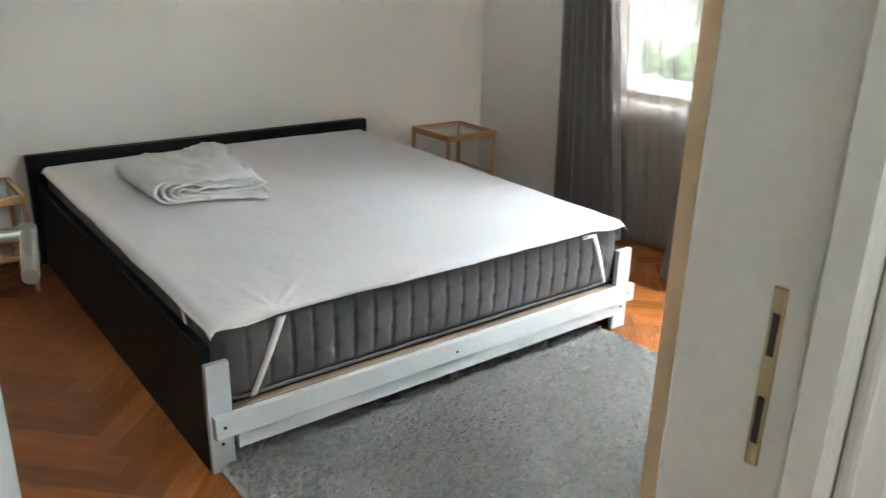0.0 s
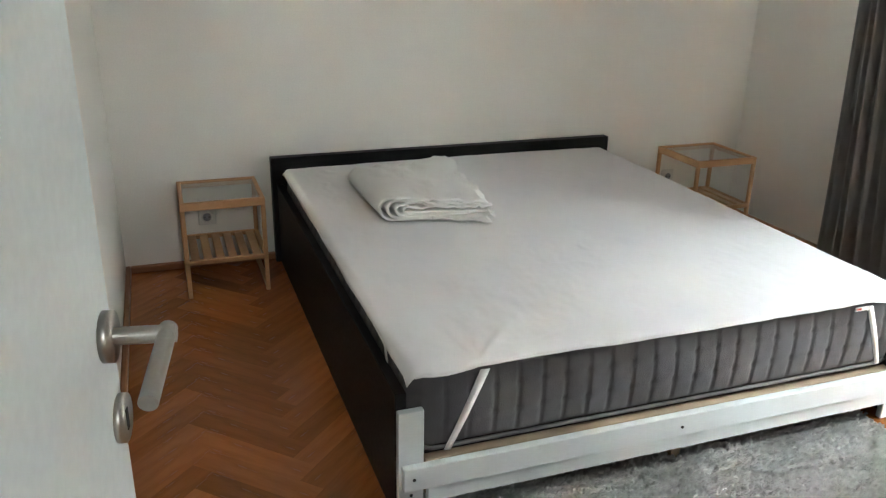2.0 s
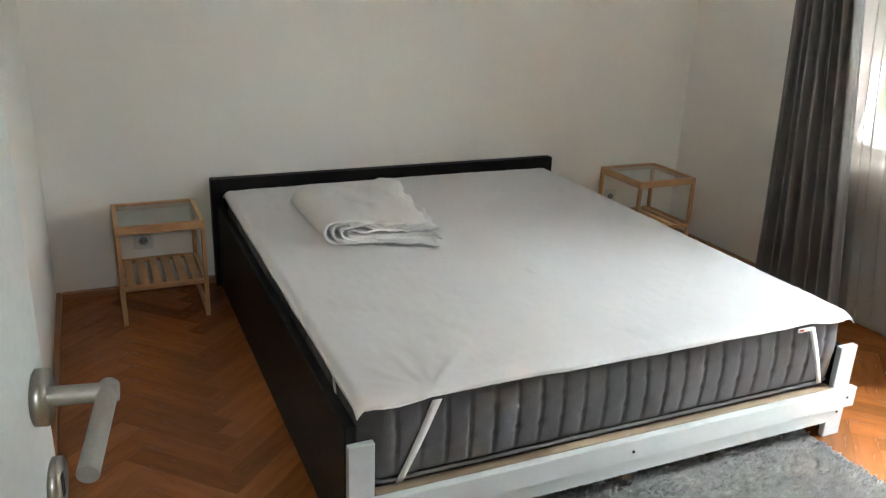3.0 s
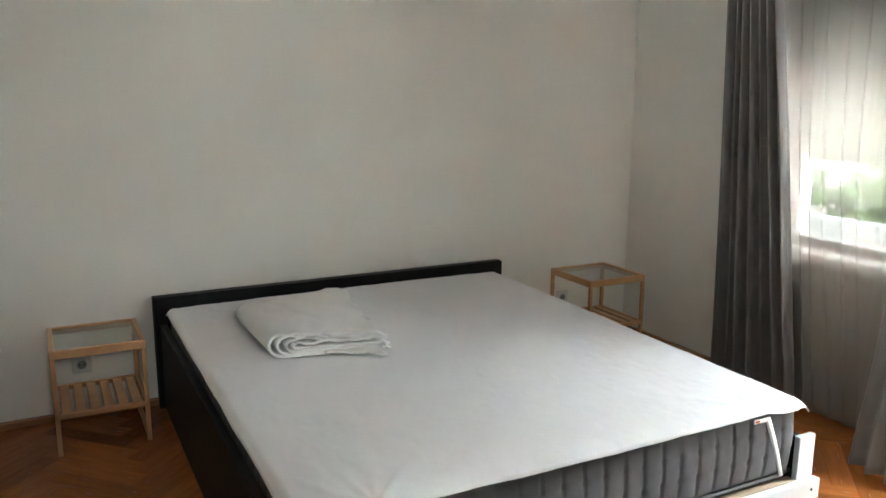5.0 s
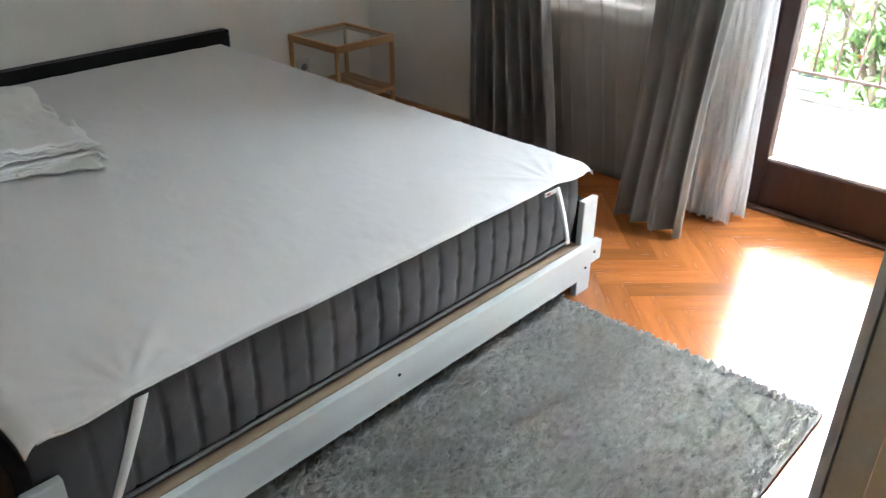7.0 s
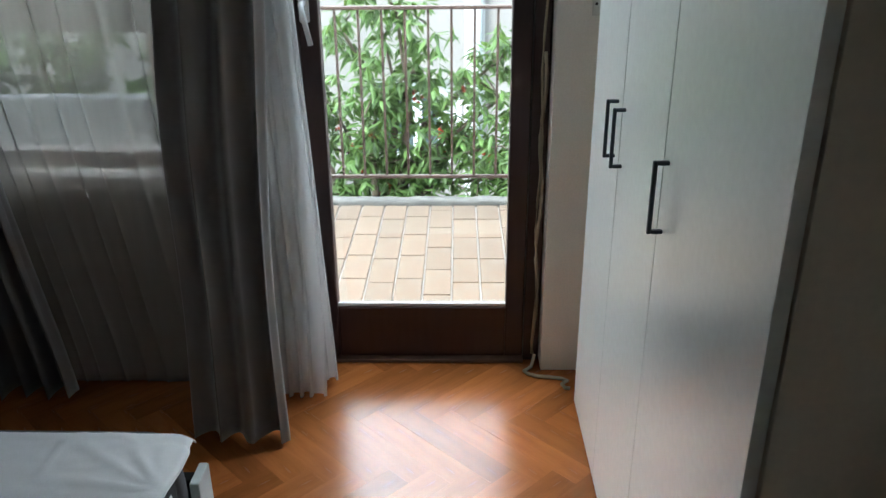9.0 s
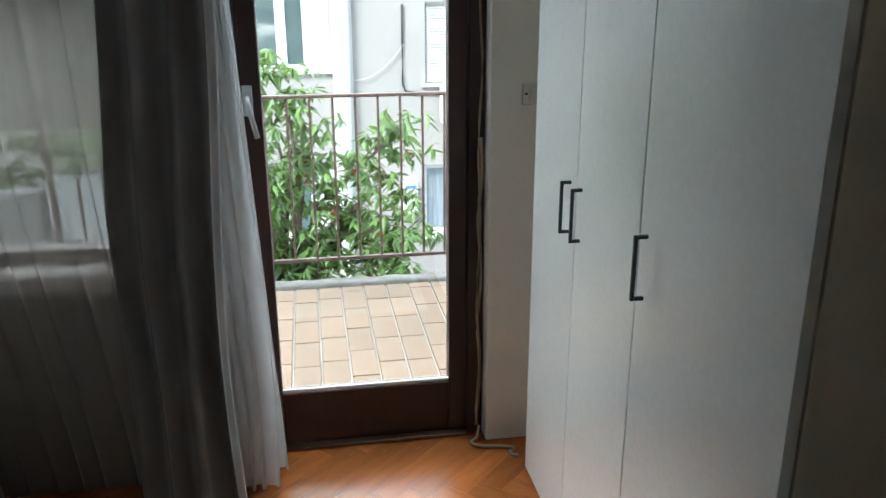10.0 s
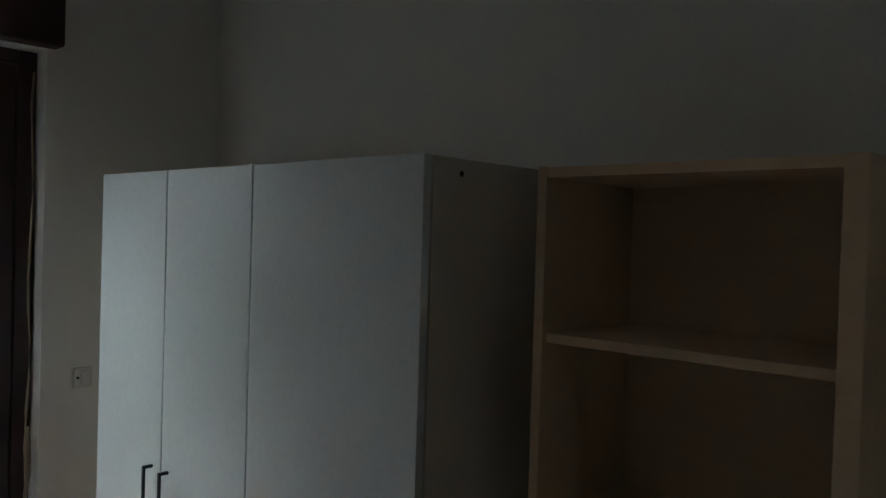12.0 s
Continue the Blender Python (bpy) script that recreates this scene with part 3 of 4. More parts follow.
# ---- mattress cover: thin white protector with elastic corner straps ----
def cover():
    t = thing("mattress_cover", 0.88, -1.03, 0.44, "white cotton mattress protector with elastic corner straps", "mattress cover")
    x0, x1, y0, y1 = 0.048, 1.704, -2.018, -0.085
    nx, ny = 240, 240
    bm = bmesh.new()
    grid = []
    for j in range(ny + 1):
        row = []
        for i in range(nx + 1):
            u, v = i / nx, j / ny
            x, y = x0 + u * (x1 - x0), y0 + v * (y1 - y0)
            z = 0.4485 + 0.013 * v + 0.004 * math.sin(math.pi * u)
            # corner pulls: the foot edge is drawn up to the straps
            for sx in (0.240, 1.505):
                dx, dy = x - sx, y - y0
                r = math.hypot(dx, dy)
                for k, (deg, high, reach) in enumerate(((22, 0.008, 0.09), (48, 0.012, 0.17), (71, 0.007, 0.12), (97, 0.012, 0.15), (124, 0.008, 0.20), (146, 0.012, 0.14), (164, 0.007, 0.10))):
                    a = radians(deg if sx < 1 else 180 - deg)
                    along = dx * math.cos(a) + dy * math.sin(a)
                    off = dx * math.sin(a) - dy * math.cos(a) - 0.25 * along * along * math.sin(k * 2.3)
                    if along > 0:
                        z += 0.65 * high * math.exp(-(off / (0.0045 + 0.055 * along)) ** 2) * math.exp(-(along / reach) ** 2) * min(1, along / 0.02)
                z -= 0.004 * math.exp(-r / 0.06)
            z += 0.0035 * noise.noise(Vector((x * 5, y * 5, 1.0))) + 0.0015 * noise.noise(Vector((x * 16, y * 13, 3.0))) + 0.0009 * noise.noise(Vector((x * 45, y * 30, 7.0)))
            # a few long soft creases
            c = noise.noise(Vector((x * 3.2 + y * 1.6, y * 7 - x * 2, 8.0)))
            z += 0.006 * max(0, 1 - abs(c) / 0.05) * max(0, noise.noise(Vector((x * 2.1, y * 2.3, 5.0))))
            # edges fall over the rim
            ex = min(x - x0, x1 - x)
            ey = y - y0
            left, foot, head = max(0, 0.024 - ex) / 0.024, max(0, 0.03 - ey) / 0.03, max(0, 0.02 - (y1 - y)) / 0.02
            hang = 0.007 + 0.004 * math.cos((x - 0.88) * 3.6) + 0.004 * noise.noise(Vector((x * 7, 2, 2)))
            if x < 0.240:
                hang += 0.013 * min(1, (0.240 - x) / 0.09)
            if x > 1.505:
                hang += 0.012 * min(1, (x - 1.505) / 0.09)
            z -= foot ** 1.6 * hang + left ** 1.6 * (0.022 + 0.008 * noise.noise(Vector((y * 4, u * 3, 4)))) + head ** 1.6 * 0.012
            y -= 0.010 * foot ** 0.8 * (1 if 0.11 < x < 1.65 else 0.4)
            row.append(bm.verts.new((x, y, z)))
        grid.append(row)
    for a, b in zip(grid, grid[1:]):
        for i in range(nx):
            bm.faces.new((a[i], a[i + 1], b[i + 1], b[i]))
    edge = [(v.co.x, v.co.y - 0.001, v.co.z) for v in grid[0][3:-2:3]]
    ob = part("sheet", bm, M_SHEET, t, "", True)
    solid(ob, 0.003, 1.0)
    part("hem", add_tube(bmesh.new(), edge, 0.0026, 6), M_SHEET, t, "", True)
    # straps
    for a, b, w in (((0.250, -2.034, 0.434), (0.152, -2.034, 0.215), 0.026), ((1.505, -2.034, 0.434), (1.588, -2.032, 0.225), 0.023)):
        bm = bmesh.new()
        prev = None
        for k in range(9):
            f = k / 8
            y = a[1] - 0.004 * math.sin(math.pi * f)
            c = Vector((a[0] + (b[0] - a[0]) * f, y, a[2] + (b[2] - a[2]) * f))
            h = w * (1 - 0.3 * f) / 2
            cur = [bm.verts.new(c + Vector((-h, 0, 0))), bm.verts.new(c + Vector((h, -0.001, 0)))]
            if prev:
                bm.faces.new((prev[0], prev[1], cur[1], cur[0]))
            prev = cur
        solid(part("strap", bm, M_STRAP, t, "white elastic strap", True), 0.0015)
    bm = bmesh.new()
    prev = None
    for k in range(7):
        f = k / 6
        cur = [bm.verts.new((0.050 - 0.0015 * math.sin(3 * f), -1.80 - 0.07 * f, 0.425 - 0.12 * f)), bm.verts.new((0.050 - 0.0015 * math.sin(3 * f), -1.825 - 0.06 * f, 0.425 - 0.12 * f))]
        if prev:
            bm.faces.new((prev[0], prev[1], cur[1], cur[0]))
        prev = cur
    solid(part("strap", bm, M_STRAP, t, "white elastic strap", True), 0.0015)
    part("care_label", box(1.448, -2.037, 0.424, 1.506, -2.034, 0.436), M_LINEN, t, "small sewn care label")
    part("label_print", box(1.453, -2.0376, 0.427, 1.470, -2.037, 0.4335), M_FRUIT, t, "red print bar")


cover()


# ---- folded bed linen ----
def linen():
    t = thing("folded_bed_linen", 0.52, -0.75, 0.475, "pile of folded white bed linen with tie ribbons on the bed", "bed linen")
    base, wide, deep = Vector((0.300, -0.945, 0.4655)), 0.385, 0.455
    turn = Matrix.Rotation(radians(-6), 3, "Z")

    def spot(u, v, z):
        """u across from the fold, v from the front to the back."""
        return base + turn @ Vector((u * wide - 0.055 * v * (1 - 0.55 * u), v * deep - 0.035 * u * (1 - v), z))

    def swell(u, v):
        return (0.90 + 0.34 * math.exp(-((u - 0.82) / 0.22) ** 2 - ((v - 0.97) / 0.20) ** 2) - 0.26 * u * (1 - v)
                + 0.10 * noise.noise(Vector((u * 2.1, v * 2.0, 3.0))))

    def folded(u0, z0, z1, thick, reach, seed, ragged=0.03):
        """One cloth folded round at its left edge: below, round the fold and back above."""
        r, n, m = (z1 - z0) / 2, 26, 30
        line = [(reach[0] - (reach[0] - u0) * k / n, 0.0) for k in range(n)]
        line += [(u0 - r / wide * math.sin(math.pi * k / 10), 1 - math.cos(math.pi * k / 10)) for k in range(11)]
        line += [(u0 + (reach[1] - u0) * k / n, 2.0) for k in range(1, n + 1)]
        bm, prev = bmesh.new(), None
        for j in range(m + 1):
            v, cur = j / m, []
            for k, (u, q) in enumerate(line):
                end = max(0.0, (u - 0.6) / 0.4)
                uu = u + end * ragged * noise.noise(Vector((v * 5, seed, q))) * 2
                vv = v + 0.018 * noise.noise(Vector((u * 4, seed + q, 1.0))) * (1 - 2 * v)
                z = z0 + q * r * swell(u, v) ** 1.0
                if q == 2.0:
                    z += 0.011 * noise.noise(Vector((u * 5 + v * 2, v * 4, seed))) + (0.0065 - 0.004 * u) * noise.noise(Vector((u * 12, v * 11, seed))) + 0.002 * noise.noise(Vector((u * 26, v * 24, seed)))
                    ridge = noise.noise(Vector((u * 2.6 + v * 1.4, v * 2.2 - u * 1.7, seed + 4.0)))
                    z += 0.009 * max(0, 1 - abs(ridge) / 0.06) + 0.006 * max(0, 1 - abs(noise.noise(Vector((u * 4.5 - v, v * 4.2, seed + 8.0)))) / 0.07)
                elif q:
                    z += 0.002 * noise.noise(Vector((v * 9, q * 3, seed)))
                cur.append(bm.verts.new(spot(uu, vv, z)))
            if prev:
                for k in range(len(line) - 1):
                    bm.faces.new((prev[k], prev[k + 1], cur[k + 1], cur[k]))
            prev = cur
        solid(part("folded_layer", bm, M_LINEN, t, "", True), thick)

    folded(0.055, 0.005, 0.097, 0.010, (0.98, 0.97), 1.0)
    folded(0.105, 0.013, 0.084, 0.010, (1.02, 0.99), 5.0)
    folded(0.15, 0.023, 0.069, 0.009, (0.94, 1.03), 9.0)
    folded(0.19, 0.031, 0.052, 0.009, (1.0, 0.96), 13.0)

    # a corner of the lowest cloth pulled out at the front
    bm, prev = bmesh.new(), None
    for j in range(13):
        cur = []
        for i in range(13):
            u, v = i / 12, j / 12
            p = spot(0.44 + 0.53 * u, -0.20 * (1 - v) * (0.35 + 0.65 * u) + 0.05, 0.0)
            p.z += 0.004 + 0.026 * v * v + 0.008 * max(0, noise.noise(Vector((u * 5, v * 3, 2.0)))) + 0.006 * abs(math.sin(u * 7 + v * 2)) * (1 - 0.5 * v)
            cur.append(bm.verts.new(p))
        if prev:
            for i in range(12):
                bm.faces.new((prev[i], prev[i + 1], cur[i + 1], cur[i]))
        prev = cur
    solid(part("loose_corner", bm, M_LINEN, t, "", True), 0.004)
    for k, (v, out) in enumerate(((-0.03, 0.10), (0.16, 0.13), (0.34, 0.07), (0.52, 0.09), (0.60, 0.06))):
        pts = [spot(0.97 + out * f, v - 0.05 * f * (1 if k % 2 else -1), 0.036 * (1 - f) ** 1.5 + 0.006 + 0.010 * math.sin(math.pi * f * 1.5) ** 2 * (1 - f)) for f in (0, 0.2, 0.4, 0.6, 0.8, 1.0)]
        part("tie_ribbon", add_tube(bmesh.new(), pts, 0.0045, 6), M_LINEN, t, "white tie ribbon", True)


linen()


# ---- nightstands: birch frame, glass top, slatted shelf ----
def nightstand(x, y, w, d, h, label):
    t = thing("nightstand", x, y, 0, label, "nightstand", "nightstands beside the bed")
    p = 0.018
    x0, x1, y0, y1 = x - w / 2, x + w / 2, y - d / 2, y + d / 2
    for lx in (x0, x1 - p):
        for ly in (y0, y1 - p):
            part("leg", box(lx, ly, 0, lx + p, ly + p, h - 0.034, 0.002), M_BIRCH, t)
    for z0, z1 in ((h - 0.034, h), (0.150, 0.170)):
        part("rail", box(x0, y0, z0, x1, y0 + p, z1, 0.002), M_BIRCH, t)
        part("rail", box(x0, y1 - p, z0, x1, y1, z1, 0.002), M_BIRCH, t)
        part("rail", box(x0, y0 + p, z0, x0 + p, y1 - p, z1, 0.002), M_BIRCH, t)
        part("rail", box(x1 - p, y0 + p, z0, x1, y1 - p, z1, 0.002), M_BIRCH, t)
    part("glass_top", box(x0 + p - 0.004, y0 + p - 0.004, h - 0.010, x1 - p + 0.004, y1 - p + 0.004, h - 0.005), M_GLASSG, t, "clear glass inset top")
    n = 6
    for k in range(n):
        cx = x0 + p + (w - 2 * p) * (k + 0.5) / n
        part("shelf_slat", box(cx - 0.018, y0 + p, 0.158, cx + 0.018, y1 - p, 0.168, 0.002), M_BIRCH, t)
    for lx in (x0, x1 - p):
        part("foot_rail", box(lx, y0 + p, 0.012, lx + p, y1 - p, 0.030, 0.002), M_BIRCH, t)
    return t


nightstand(-0.247, -0.206, 0.345, 0.35, 0.424, "birch nightstand with glass top and slatted shelf by the wall socket")
nightstand(2.287, -0.200, 0.365, 0.36, 0.424, "birch nightstand with glass top and slatted shelf in the room corner")


def socket(x, z):
    t = thing("wall_socket", x, 0, z, "white round wall power socket behind the nightstand", "socket", "wall sockets")
    part("plate", box(x - 0.04, -0.010, z - 0.04, x + 0.04, 0.0, z + 0.04, 0.006, 3), M_PLASTIC, t)
    part("ring", rod((x, -0.0095, z), (x, -0.0135, z), 0.027, 24, 0.025), M_PLASTIC, t, "", True)
    part("well", rod((x, -0.0125, z), (x, -0.0142, z), 0.019, 24), M_ACFAN, t, "", True)
    for dx in (-0.0095, 0.0095):
        part("pin_hole", rod((x + dx, -0.014, z), (x + dx, -0.0148, z), 0.0032, 10), M_DARK, t)


socket(-0.299, 0.240)
socket(2.195, 0.243)


# ---- rug with deep pile ----
def rug():
    x0, x1, y0, y1, h = 0.045, 1.622, -2.822, -1.52, 0.016
    t = thing("rug", (x0 + x1) / 2, (y0 + y1) / 2, 0, "grey shaggy deep-pile rug lying partly under the bed", "rug")
    part("backing", box(x0, y0, 0.0, x1, y1, h, 0.006, 2), M_RUGB, t)
    rng = np.random.default_rng(3)
    # clumps of yarn on an uneven grid, a dozen strands each, leaning together
    step, strands = 0.0092, 11
    gx, gy = np.meshgrid(np.arange(x0 + 0.012, x1 - 0.006, step), np.arange(y0 + 0.012, -1.90, step))
    cx, cy = gx.ravel() + rng.normal(0, 0.004, gx.size), gy.ravel() + rng.normal(0, 0.004, gx.size)
    keep = np.hypot(np.maximum(0, np.abs(cx - (x0 + x1) / 2) - (x1 - x0) / 2 + 0.03), np.maximum(0, y0 + 0.03 - cy)) < 0.028
    keep &= np.abs(cx - (x1 - 0.062)) > 0.009
    cx, cy = cx[keep], cy[keep]
    flow = np.array([[noise.noise(Vector((p * 5, q * 5, 0))), noise.noise(Vector((p * 5, q * 5, 5)))] for p, q in zip(cx, cy)])
    lean = flow * 0.007 + np.stack([rng.normal(0.010, 0.006, len(cx)), rng.normal(-0.003, 0.006, len(cx))], 1)
    rise = rng.uniform(0.003, 0.015, len(cx)) * (1 + 0.35 * flow[:, 0])
    lean[:, 0] = np.where(cx < x0 + 0.03, np.abs(lean[:, 0]), np.where(cx > x1 - 0.03, -0.15 * np.abs(lean[:, 0]), lean[:, 0]))
    lean[:, 1] = np.where(cy < y0 + 0.03, 0.3 * np.abs(lean[:, 1]), lean[:, 1])
    n = len(cx) * strands
    rep = lambda q: np.repeat(q, strands, axis=0)
    base = np.stack([rep(cx) + rng.normal(0, 0.0038, n), rep(cy) + rng.normal(0, 0.0038, n), np.full(n, h - 0.003)], 1)
    tip = np.stack([rep(cx + lean[:, 0]) + rng.normal(0, 0.0024, n), rep(cy + lean[:, 1]) + rng.normal(0, 0.0024, n), h + rep(rise) * rng.uniform(0.7, 1.1, n)], 1)
    rows = np.abs(base[:, 0] - (x1 - 0.062)) > 0.006
    base, tip = base[rows], tip[rows]
    n = len(base)
    base[:, 0], tip[:, 0] = np.clip(base[:, 0], x0 + 0.003, x1 - 0.003), np.clip(tip[:, 0], x0 - 0.004, x1 + 0.004)
    base[:, 1], tip[:, 1] = np.maximum(base[:, 1], y0 + 0.003), np.maximum(tip[:, 1], y0 - 0.004)
    a, w = rng.uniform(0, np.pi * 2, n), rng.uniform(0.0018, 0.0032, n)
    side = np.stack([np.cos(a) * w, np.sin(a) * w, np.zeros(n)], 1)
    v = np.concatenate([base - side, base + side, tip + side * 0.7, tip - side * 0.7]).astype(np.float32)
    i = np.arange(n)
    me = bpy.data.meshes.new("shag")
    me.from_pydata(v.tolist(), [], np.stack([i, i + n, i + 2 * n, i + 3 * n], 1).tolist())
    me.materials.append(M_RUG)
    ob = new("shag", me)
    ob.parent = t
    ob.matrix_parent_inverse = t.matrix_basis.inverted()
    tagged(ob, "", "", "", "stuff")


rug()


# ---- wardrobe: three flush doors ----
def wardrobe():
    t = thing("wardrobe", 1.80, -3.17, 0, "white three-door wardrobe with dark bow handles", "wardrobe")
    xs, yf, h = (1.159, 1.693, 2.074, 2.446), -2.930, 1.80
    part("side", box(xs[0] + 0.002, Y0 + 0.004, 0.0, xs[0] + 0.020, yf - 0.0245, h - 0.002, 0.001), M_WARDS, t)
    part("side", box(xs[3] - 0.020, Y0 + 0.004, 0.0, xs[3] - 0.002, yf - 0.0245, h - 0.002, 0.001), M_WARDS, t)
    part("top", box(xs[0] + 0.0205, Y0 + 0.004, h - 0.022, xs[3] - 0.0205, yf - 0.0245, h - 0.003), M_WARDS, t)
    part("bottom", box(xs[0] + 0.0205, Y0 + 0.004, 0.05, xs[3] - 0.0205, yf - 0.0245, 0.07), M_WARDS, t)
    part("back", box(xs[0] + 0.0205, Y0 + 0.004, 0.071, xs[3] - 0.0205, Y0 + 0.010, h - 0.023), M_WARDS, t)
    part("plinth", box(xs[0] + 0.0205, yf - 0.06, 0.0, xs[3] - 0.0205, yf - 0.045, 0.049), M_WARDS, t)
    part("divider", box(xs[1] - 0.009, Y0 + 0.011, 0.071, xs[1] + 0.009, yf - 0.07, h - 0.023), M_WARDS, t)
    part("cam_cap", rod((xs[0] + 0.0015, -3.03, h - 0.03), (xs[0] + 0.003, -3.03, h - 0.03), 0.006, 12), M_DARK, t)
    # dark strips added in the gaps to deepen the shade there
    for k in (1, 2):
        part("gap_shade", box(xs[k] - 0.0021, yf - 0.018, 0.02, xs[k] + 0.0021, yf - 0.006, h - 0.001), M_GAP, t, "dark strip drawing the shade between doors")
    handles = (1.655, 2.036, 2.118)
    for k in range(3):
        d = part("door", box(xs[k] + 0.0024, yf - 0.0195, 0.02, xs[k + 1] - 0.0024, yf, h, 0.0012, 2), M_WARD, t)
        x = handles[k]
        bm = bmesh.new()
        add_box(bm, x - 0.004, yf + 0.020, 0.903, x + 0.004, yf + 0.028, 1.037, 0.0015)
        add_box(bm, x - 0.004, yf, 0.903, x + 0.004, yf + 0.0205, 0.911, 0.0015)
        add_box(bm, x - 0.004, yf, 1.029, x + 0.004, yf + 0.0205, 1.037, 0.0015)
        part("handle", bm, M_HANDLE, d, "anthracite bow handle")


wardrobe()


# ---- open bookcase ----
def bookcase():
    t = thing("bookcase", 0.77, -3.26, 0, "empty open pale wooden bookcase beside the wardrobe", "bookcase")
    x0, x1, yf, h = 0.484, 1.037, -3.10, 1.785
    part("side", box(x0, Y0 + 0.004, 0, x0 + 0.034, yf, h, 0.001), M_SHELF, t)
    part("side", box(x1 - 0.020, Y0 + 0.004, 0, x1, yf, h, 0.001), M_SHELF, t)
    part("top", box(x0 + 0.0345, Y0 + 0.004, h - 0.02, x1 - 0.0205, yf - 0.002, h - 0.002), M_SHELF, t)
    part("back", box(x0 + 0.0345, Y0 + 0.005, 0.03, x1 - 0.0205, Y0 + 0.010, h - 0.021), M_SHELF, t)
    for z in (0.06, 0.46, 0.80, 1.145, 1.482):
        part("shelf", box(x0 + 0.035, Y0 + 0.0105, z - 0.018, x1 - 0.021, yf - 0.012, z, 0.001), M_SHELF, t)


bookcase()


# ---- curtains ----
def drape(name, keys, folds, amp, mat, parent, label, seed, thick=0.003, rows=60, sharp=0.28, loose=1.3):
    """Hanging cloth. keys: height, y from, y to, x of the middle, from the bottom up."""
    bm = bmesh.new()
    n = folds * 20
    ks = sorted(keys)
    zs = [k[0] for k in ks]
    prev = None
    for j in range(rows + 1):
        z = zs[0] + (zs[-1] - zs[0]) * j / rows
        near = [min(max(z + dz, zs[0]), zs[-1]) for dz in (-0.2, -0.13, -0.06, 0, 0.06, 0.13, 0.2)]
        ya, yb, xm = (float(np.mean(np.interp(near, zs, [k[c] for k in ks]))) for c in (1, 2, 3))
        cur = []
        for i in range(n + 1):
            u = i / n
            ph = u * folds * 2 * math.pi + loose * noise.noise(Vector((u * 3.3, z * 0.35, seed)))
            a = amp * (0.75 + 0.5 * noise.noise(Vector((u * folds * 0.5, z * 0.3, seed + 3.0)))) * (1.0 + 0.35 * (1 - j / rows))
            wave = math.sin(ph) + sharp * math.sin(2 * ph + seed)
            y = ya + (yb - ya) * u + 0.012 * math.cos(ph) + 0.012 * noise.noise(Vector((u * 6, z * 0.8, seed + 7.0)))
            lift = 0.004 * (noise.noise(Vector((u * 4, seed, 0))) + 0.6) if j == 0 else 0
            cur.append(bm.verts.new((xm + a * wave, y, z + lift)))
        if prev:
            for i in range(n):
                bm.faces.new((prev[i], prev[i + 1], cur[i + 1], cur[i]))
        prev = cur
    return solid(part(name, bm, mat, parent, label, True), thick)


def curtain(keys, folds, amp, label, seed, loose=1.8):
    z, ya, yb, xm = sorted(keys)[0]
    t = thing("curtain", xm, (ya + yb) / 2, z, label, "curtain", "grey curtains")
    drape("cloth", keys, folds, amp, M_CURT, t, "", seed, sharp=0.14, loose=loose)
    drape("heading", [(2.13, keys[-1][1], keys[-1][2], keys[-1][3]), (2.168, keys[-1][1], keys[-1][2], keys[-1][3])], folds, amp * 0.7, M_CURT, t, "", seed, rows=3)
    return t


curtain([(0.012, -0.865, -1.37, 2.49), (0.15, -0.86, -1.345, 2.495), (1.05, -0.80, -1.185, 2.53), (2.14, -0.74, -1.02, 2.55)], 7, 0.042, "heavy taupe velvet curtain hanging to the floor near the corner", 1.0)
curtain([(0.010, -1.815, -2.10, 2.235), (0.12, -1.81, -2.085, 2.28), (0.45, -1.80, -2.055, 2.38), (0.83, -1.76, -2.06, 2.455), (1.34, -1.79, -2.09, 2.49), (2.14, -1.81, -2.09, 2.54)], 3, 0.034, "heavy taupe velvet curtain hanging between window and balcony door", 4.0, 1.2)

net = thing("net_curtain", 2.57, -1.55, 0.02, "sheer white net curtain in front of the window, shade put into its colour", "net curtain")
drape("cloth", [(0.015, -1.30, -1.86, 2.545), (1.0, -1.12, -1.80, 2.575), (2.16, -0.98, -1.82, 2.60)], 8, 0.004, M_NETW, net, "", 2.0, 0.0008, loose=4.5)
net = thing("net_curtain", 2.54, -2.09, 0.0, "sheer white net curtain gathered beside the balcony door", "net curtain")
drape("cloth", [(0.004, -1.98, -2.145, 2.475), (0.10, -1.97, -2.165, 2.50), (0.7, -1.95, -2.145, 2.55), (1.38, -1.92, -2.11, 2.60), (2.16, -1.90, -2.05, 2.61)], 5, 0.012, M_NET, net, "", 6.0, 0.0008, sharp=0.1)
drape("second_layer", [(0.012, -2.05, -2.185, 2.57), (0.7, -2.03, -2.15, 2.60), (2.16, -1.98, -2.06, 2.63)], 4, 0.010, M_NET, net, "", 9.0, 0.0008)

sw = thing("light_switch", X1, -2.970, 1.185, "small white wall switch beside the balcony door", "switch")
part("plate", box(X1 - 0.009, -2.998, 1.152, X1, -2.942, 1.216, 0.003, 2), M_PLASTIC, sw)
part("rocker", box(X1 - 0.013, -2.990, 1.162, X1 - 0.0085, -2.963, 1.206, 0.002), M_PLASTIC, sw)
part("pilot_lamp", rod((X1 - 0.0135, -2.953, 1.185), (X1 - 0.0085, -2.953, 1.185), 0.004, 10), M_DARK, sw)

